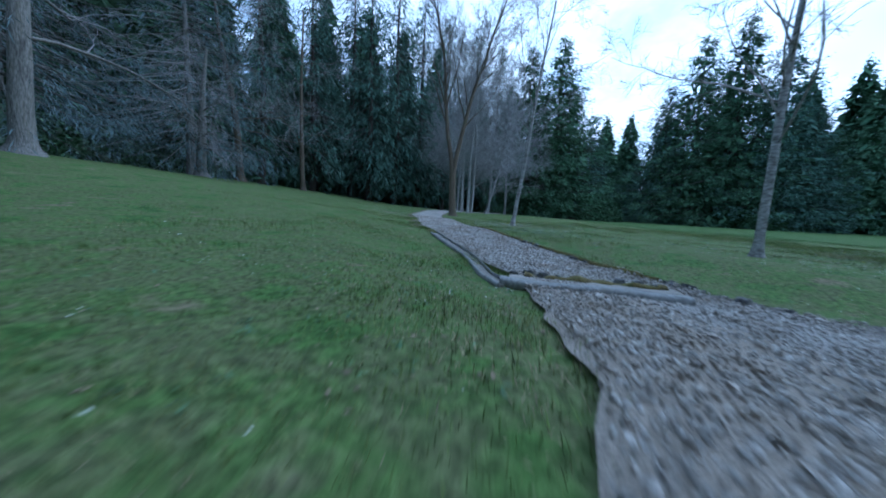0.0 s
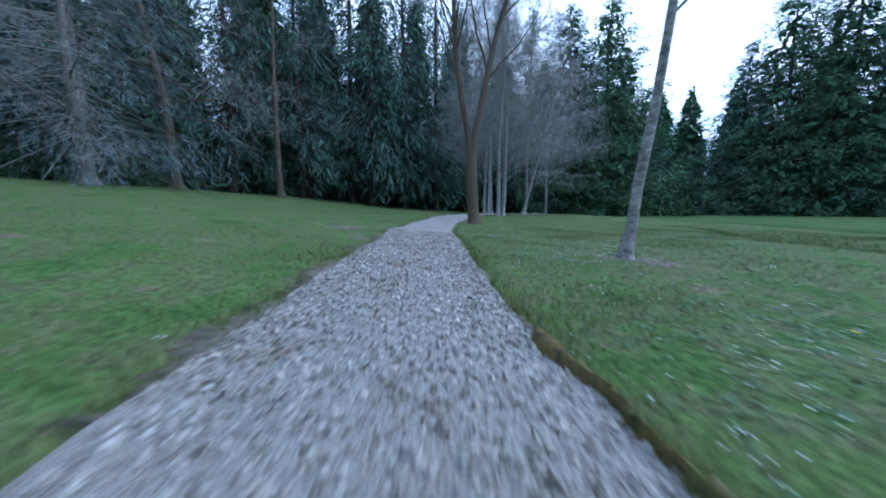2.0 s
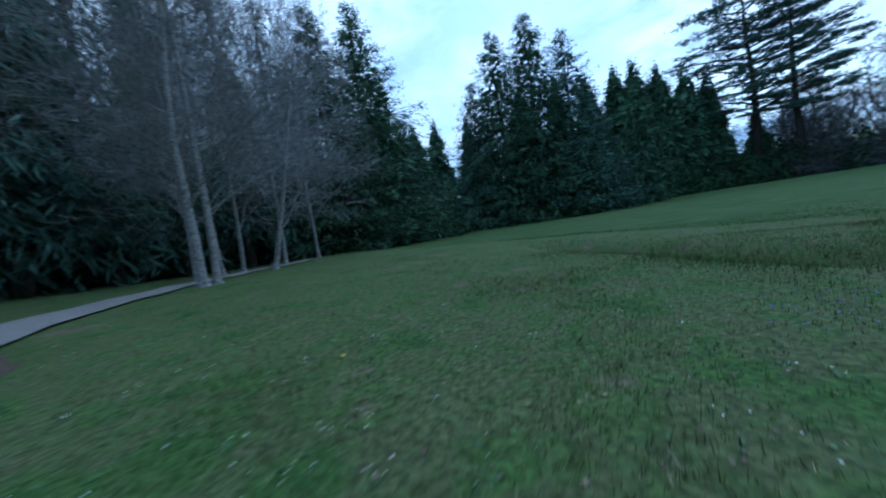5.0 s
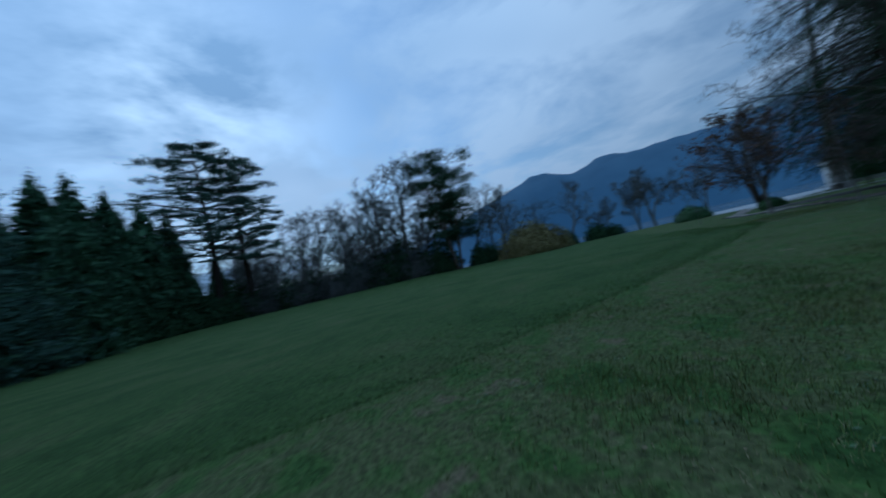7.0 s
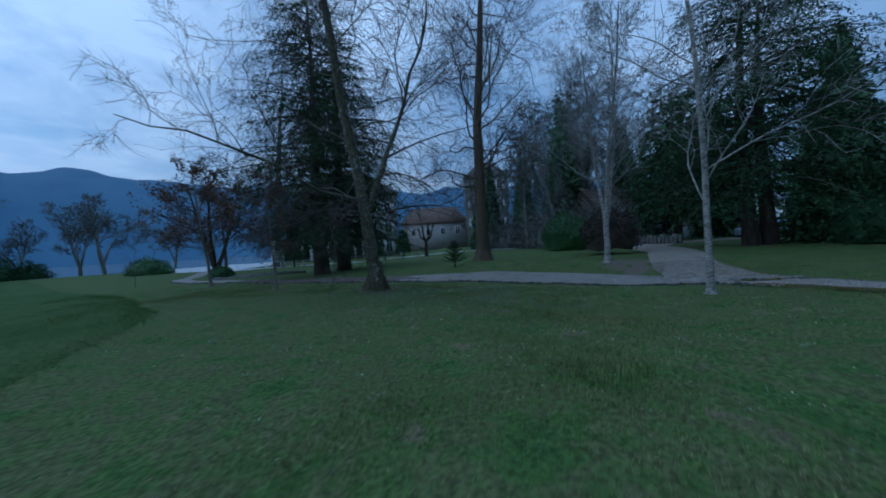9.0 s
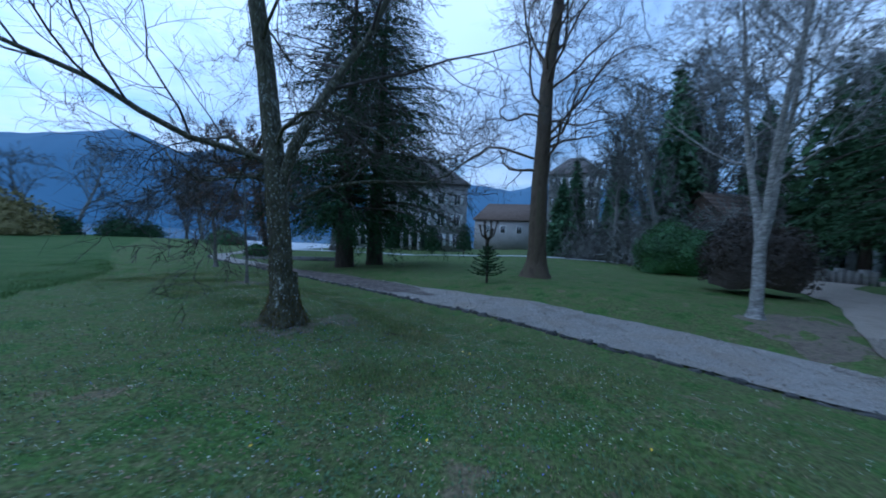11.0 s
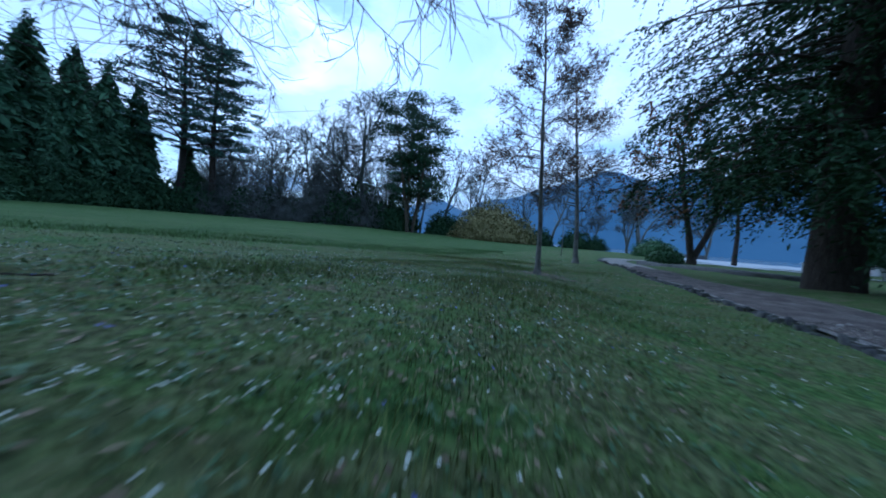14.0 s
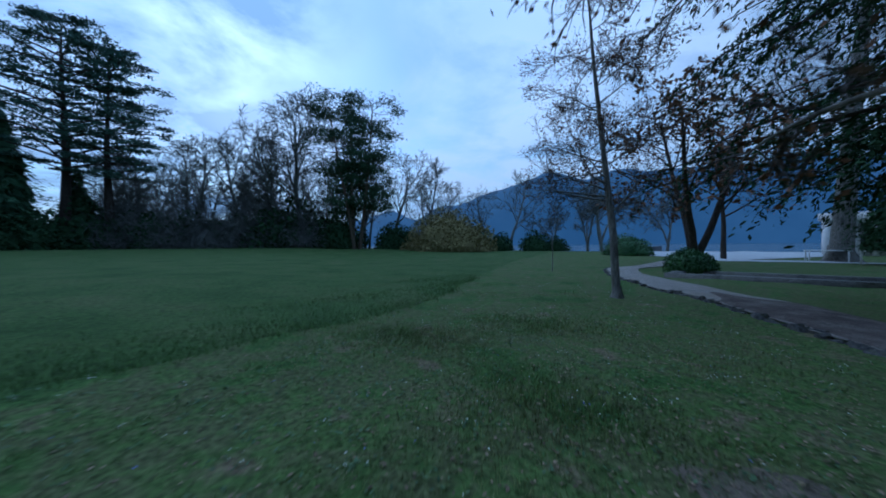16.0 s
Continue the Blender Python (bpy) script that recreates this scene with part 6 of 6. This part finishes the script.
x, y = scatter(lr, 20000, ((2.1, 12.7, 0.9, 3), (12, 3, 2.0, 4), (10, 3.5, 2.5, 6), (14, 0, 3, 5), (20, -3.5, 2.5, 4), (18.5, -3.4, 1.2, 3), (0.2, 3, 1.2, 2), (3, 10, 2, 2), (4, 16, 3, 2)))
h = Heap()
leaves(h, np.stack([x, y, H(x, y) + 0.010], 1), 0.028, lr, up=0.92, aspect=0.6, direction=rng_flat(lr, len(x)), jitter=0.2)
single("fallen_leaves", h, M_LITTER, "scattered brown fallen leaves in the grass", "leaves", "stuff")


# ---- flowers ----
def flowers(rng, x, y, mat, petals, r, height, name, label):
    n = len(x)
    h = Heap()
    z = H(x, y) + height * rng.uniform(0.5, 1.3, n)
    up = norm(rng.normal(size=(n, 3)) * 0.35 + [0, 0, 1.0])
    a = norm(np.cross(up, rng.normal(size=(n, 3))))
    b = np.cross(up, a)
    R = r * rng.uniform(0.75, 1.25, n)
    c = np.stack([x, y, z], 1)
    for k in range(petals):
        t = 2 * np.pi * k / petals
        d = a * math.cos(t) + b * math.sin(t)
        s = -a * math.sin(t) + b * math.cos(t)
        v = np.stack([c, c + (d * 0.62 + s * 0.42) * R[:, None], c + (d + up * 0.12) * R[:, None], c + (d * 0.62 - s * 0.42) * R[:, None]], 1)
        h.add(v.reshape(-1, 3), np.arange(4 * n).reshape(n, 4))
    single(name, h, mat, label, "flowers", "stuff")


fw = np.random.default_rng(29)
LAWN = ((12, 4, 2.5, 8), (9.5, 6.5, 2.2, 6), (15, 0, 3, 7), (20, -3, 3, 5), (9, 2.2, 1.2, 5), (1.9, 9.5, 0.8, 3), (0.4, 16.5, 1.0, 4), (1.5, 19, 2, 3), (-3.2, 17, 0.9, 3), (6, 4, 1.5, 3), (5, 8, 2.5, 2), (-4, 20, 2.5, 3),
        (-1.5, 3, 1.2, 1), (23, -6, 2, 3), (2.4, 15, 0.9, 4), (1.2, 13, 0.5, 3), (16, -1, 1.5, 4), (12.5, 0.5, 1.2, 5))
x, y = scatter(fw, 4200, LAWN)
k = fw.integers(1, 6, len(x))
x, y = np.repeat(x, k), np.repeat(y, k)
x, y = x + fw.normal(size=len(x)) * 0.045, y + fw.normal(size=len(x)) * 0.045
flowers(fw, x, y, M_WHITE, 5, 0.0059, 0.028, "primroses", "pale cream primroses in small tufts on the lawn")
leaf_h = Heap()
x3, y3 = scatter(fw, 9000, ((12, 4, 2.5, 6), (9.6, 4.5, 1.6, 7), (11, 1.8, 1.4, 6), (15, 0, 2.5, 6), (19, -2.5, 2.5, 4), (4, 17, 3, 3), (9, 15, 3, 3), (1.8, 9.5, 0.9, 2), (0, 3, 1.5, 1)))
x2, y2 = np.repeat(np.concatenate([x[::4], x3]), 4), np.repeat(np.concatenate([y[::4], y3]), 4)
n_ = len(x2)
leaves(leaf_h, np.stack([x2 + fw.normal(size=n_) * 0.035, y2 + fw.normal(size=n_) * 0.035, H(x2, y2) + 0.012], 1), 0.032, fw, up=0.85, aspect=0.45, direction=rng_flat(fw, n_) + [0, 0, 0.35], jitter=0.25)
single("leaf_rosettes", leaf_h, M_LEAF, "fresh green leaf rosettes of spring flowers", "leaves", "stuff")
x, y = scatter(fw, 1500, ((12, 4, 2, 5), (10, 4, 1.5, 6), (15, 0.5, 2.5, 5), (12.4, 2.9, 0.5, 4), (19, -2, 2.5, 3), (2.4, 8.5, 0.8, 2), (5.5, 17.5, 0.5, 2), (1, 13, 1.0, 1)))
flowers(fw, x, y, M_VIOLET, 5, 0.0072, 0.03, "violets", "small blue-violet flowers in the grass")
x, y = scatter(fw, 46, ((1.6, 9.3, 0.5, 1), (3.0, 16.6, 1.2, 4), (10, 3, 2, 2), (13, 2, 3, 2), (9, 7, 2, 1)))
flowers(fw, x, y, M_DANDY, 9, 0.014, 0.03, "dandelions", "yellow dandelion flowers in the grass")

# ---- grass ----
gg = np.random.default_rng(37)
GUIDE = np.array([(-1.0, 1), (-1.2, 6), (-2.5, 12), (1.2, 9), (1.5, 15), (3, 18), (6, 19.5), (9, 19), (11, 17), (11.5, 14), (10, 10), (9, 6.5), (9.3, 3.5), (10.5, 1.5), (13, 0), (16, -1), (19, -2), (22, -3)])
k = gg.integers(0, len(GUIDE), 230000)
x, y = GUIDE[k, 0] + gg.normal(size=len(k)) * 1.7, GUIDE[k, 1] + gg.normal(size=len(k)) * 1.7
kn = gg.integers(10, len(GUIDE), 70000)
x, y = np.concatenate([x, GUIDE[kn, 0] + gg.normal(size=70000) * 1.1]), np.concatenate([y, GUIDE[kn, 1] + gg.normal(size=70000) * 1.1])
xu, yu = gg.uniform(-8, 28, 110000), gg.uniform(-7, 28, 110000)
side_pick = gg.integers(0, 2, 26000) * 8
row_pick = gg.integers(int(5 * 14), int(14.5 * 14), 26000)
xe, ye = PATH_XY[row_pick, side_pick, 0], PATH_XY[row_pick, side_pick, 1]
away = norm(np.stack([xe, ye], 1) - WALK[row_pick]) * (np.abs(gg.normal(size=26000)) * 0.1 - 0.03)[:, None] + gg.normal(size=(26000, 2)) * 0.06
x, y = np.concatenate([x, xu, xe + away[:, 0]]), np.concatenate([y, yu, ye + away[:, 1]])
gap = path_gap(x, y)
lush = 0.5 + 0.5 * np.sin(x * 1.7 + 2 * np.sin(y * 0.9)) * np.sin(y * 1.3 + 1.5 * np.sin(x * 0.6))
ditch = np.exp(-(((x - 9.6) * 0.976 - (y - 25.5) * 0.22) / 0.9) ** 2) * (y > 12.5) * (y < 25)
keep = (gap > -0.08) & (gg.random(len(x)) < 0.35 + 0.65 * lush)
x, y, lush, gap, ditch = x[keep], y[keep], lush[keep], gap[keep], ditch[keep]
tall = 0.022 + 0.034 * lush**2 + 0.010 * np.exp(-(((x - 8.5) / 5) ** 2) - ((y - 17) / 6) ** 2) + 0.02 * np.exp(-((gap - 0.05) / 0.15) ** 2) * (x < 2.5) * (y > 1) + 0.05 * ditch
blades = [Heap(), Heap()]
dry = 0.5 + 0.5 * np.sin(x * 2.3 + 1.7 * np.sin(y * 1.1 + 0.4)) * np.sin(y * 2.0 + 1.3 * np.sin(x * 1.2))
for kind, share in ((0, 0.95 - 0.45 * dry**3), (1, 0.04 + 0.5 * dry**3)):
    m = gg.random(len(x)) < share
    bx_, by_, bt = np.repeat(x[m], 2), np.repeat(y[m], 2), np.repeat(tall[m], 2)
    n_ = len(bx_)
    bx_, by_ = bx_ + gg.normal(size=n_) * 0.02, by_ + gg.normal(size=n_) * 0.02
    a = gg.uniform(0, 2 * np.pi, n_)
    L = bt * gg.uniform(0.6, 1.5, n_)
    ln_ = gg.uniform(0.1, 0.9, n_) * L * (1.3 if kind else 1.0)
    w_ = 0.0022 + 0.012 * L
    z0 = H(bx_, by_) - 0.004
    d = np.stack([np.cos(a), np.sin(a)], 1)
    v = np.zeros((n_, 3, 3))
    v[:, 0, :2] = np.stack([bx_, by_], 1) - np.stack([-d[:, 1], d[:, 0]], 1) * w_[:, None]
    v[:, 1, :2] = np.stack([bx_, by_], 1) + np.stack([-d[:, 1], d[:, 0]], 1) * w_[:, None]
    v[:, 2, :2] = np.stack([bx_, by_], 1) + d * ln_[:, None]
    v[:, 0, 2] = v[:, 1, 2] = z0
    v[:, 2, 2] = z0 + L * (0.5 if kind else 1.0)
    blades[kind].add(v.reshape(-1, 3), np.arange(3 * n_).reshape(n_, 3))
single("grass", blades[0], M_GRASS, "short uneven spring grass", "grass", "stuff")
single("grass", blades[1], M_STRAW, "dry straw-coloured blades among the grass", "grass", "stuff")


# ---- fallen branches ----
def fallen(rng, x, y, length, turn):
    t = thing("fallen_branch", "thin dark fallen branch lying in the grass", "branch", x, y, Hf(x, y), turn)
    h = Heap()
    f = np.linspace(0, 1, 7)
    p = np.stack([length * (f - 0.5), 0.05 * np.sin(f * 5), 0.012 + 0.03 * np.sin(f * 3.1) ** 2], 1)
    tube(h, p, 0.004 * (1 - 0.7 * f) + 0.0015, 5)
    part("stem", h, M_BARK_DARK, t, smooth=True)
    for k in range(3):
        q, d = at_along(p, rng.uniform(0.25, 0.85))
        h = Heap()
        e = q + np.array([0.14, rng.choice([-1, 1]) * rng.uniform(0.06, 0.12), rng.uniform(0.01, 0.06)])
        tube(h, [q, (q + e) / 2 + [0, 0.01, 0.01], e], [0.0025, 0.002, 0.0012], 4)
        part("twig", h, M_BARK_DARK, t)


br = np.random.default_rng(91)
for x, y, l, a in ((10.79, 1.76, 0.4, 20), (11.4, 2.6, 0.4, 100), (13.6, 1.4, 0.5, 150), (17.6, -3.2, 0.35, 40), (3.0, 12.2, 0.4, 70)):
    fallen(br, x, y, l, a)


# ---- longer grass of the meadow ----
mg = np.random.default_rng(95)
n_ = 42000
pick = mg.integers(26 * 2, 26 * 7, n_)
dist_ = np.abs(mg.normal(size=n_)) * 2.2
dist_[:9000] = np.abs(mg.normal(size=9000)) * 0.35
bx_, by_ = MEADOW[pick, 0] + 0.84 * dist_ + mg.normal(size=n_) * 0.12, MEADOW[pick, 1] + 0.54 * dist_ + mg.normal(size=n_) * 0.12
L = mg.uniform(0.03, 0.075, n_)
a = mg.uniform(0, 2 * np.pi, n_)
d = np.stack([np.cos(a), np.sin(a)], 1)
side = np.stack([-d[:, 1], d[:, 0]], 1) * (0.004 + 0.02 * L)[:, None]
z0 = H(bx_, by_) + 0.01
v = np.zeros((n_, 3, 3))
v[:, 0, :2], v[:, 1, :2] = np.stack([bx_, by_], 1) - side, np.stack([bx_, by_], 1) + side
v[:, 2, :2] = np.stack([bx_, by_], 1) + d * (L * mg.uniform(0.1, 0.8, n_))[:, None]
v[:, 0, 2] = v[:, 1, 2] = z0
v[:, 2, 2] = z0 + L
h = Heap()
h.add(v.reshape(-1, 3), np.arange(3 * n_).reshape(n_, 3))
single("grass", h, M_TALLGRASS, "longer deep green grass at the meadow's edge", "grass", "stuff")
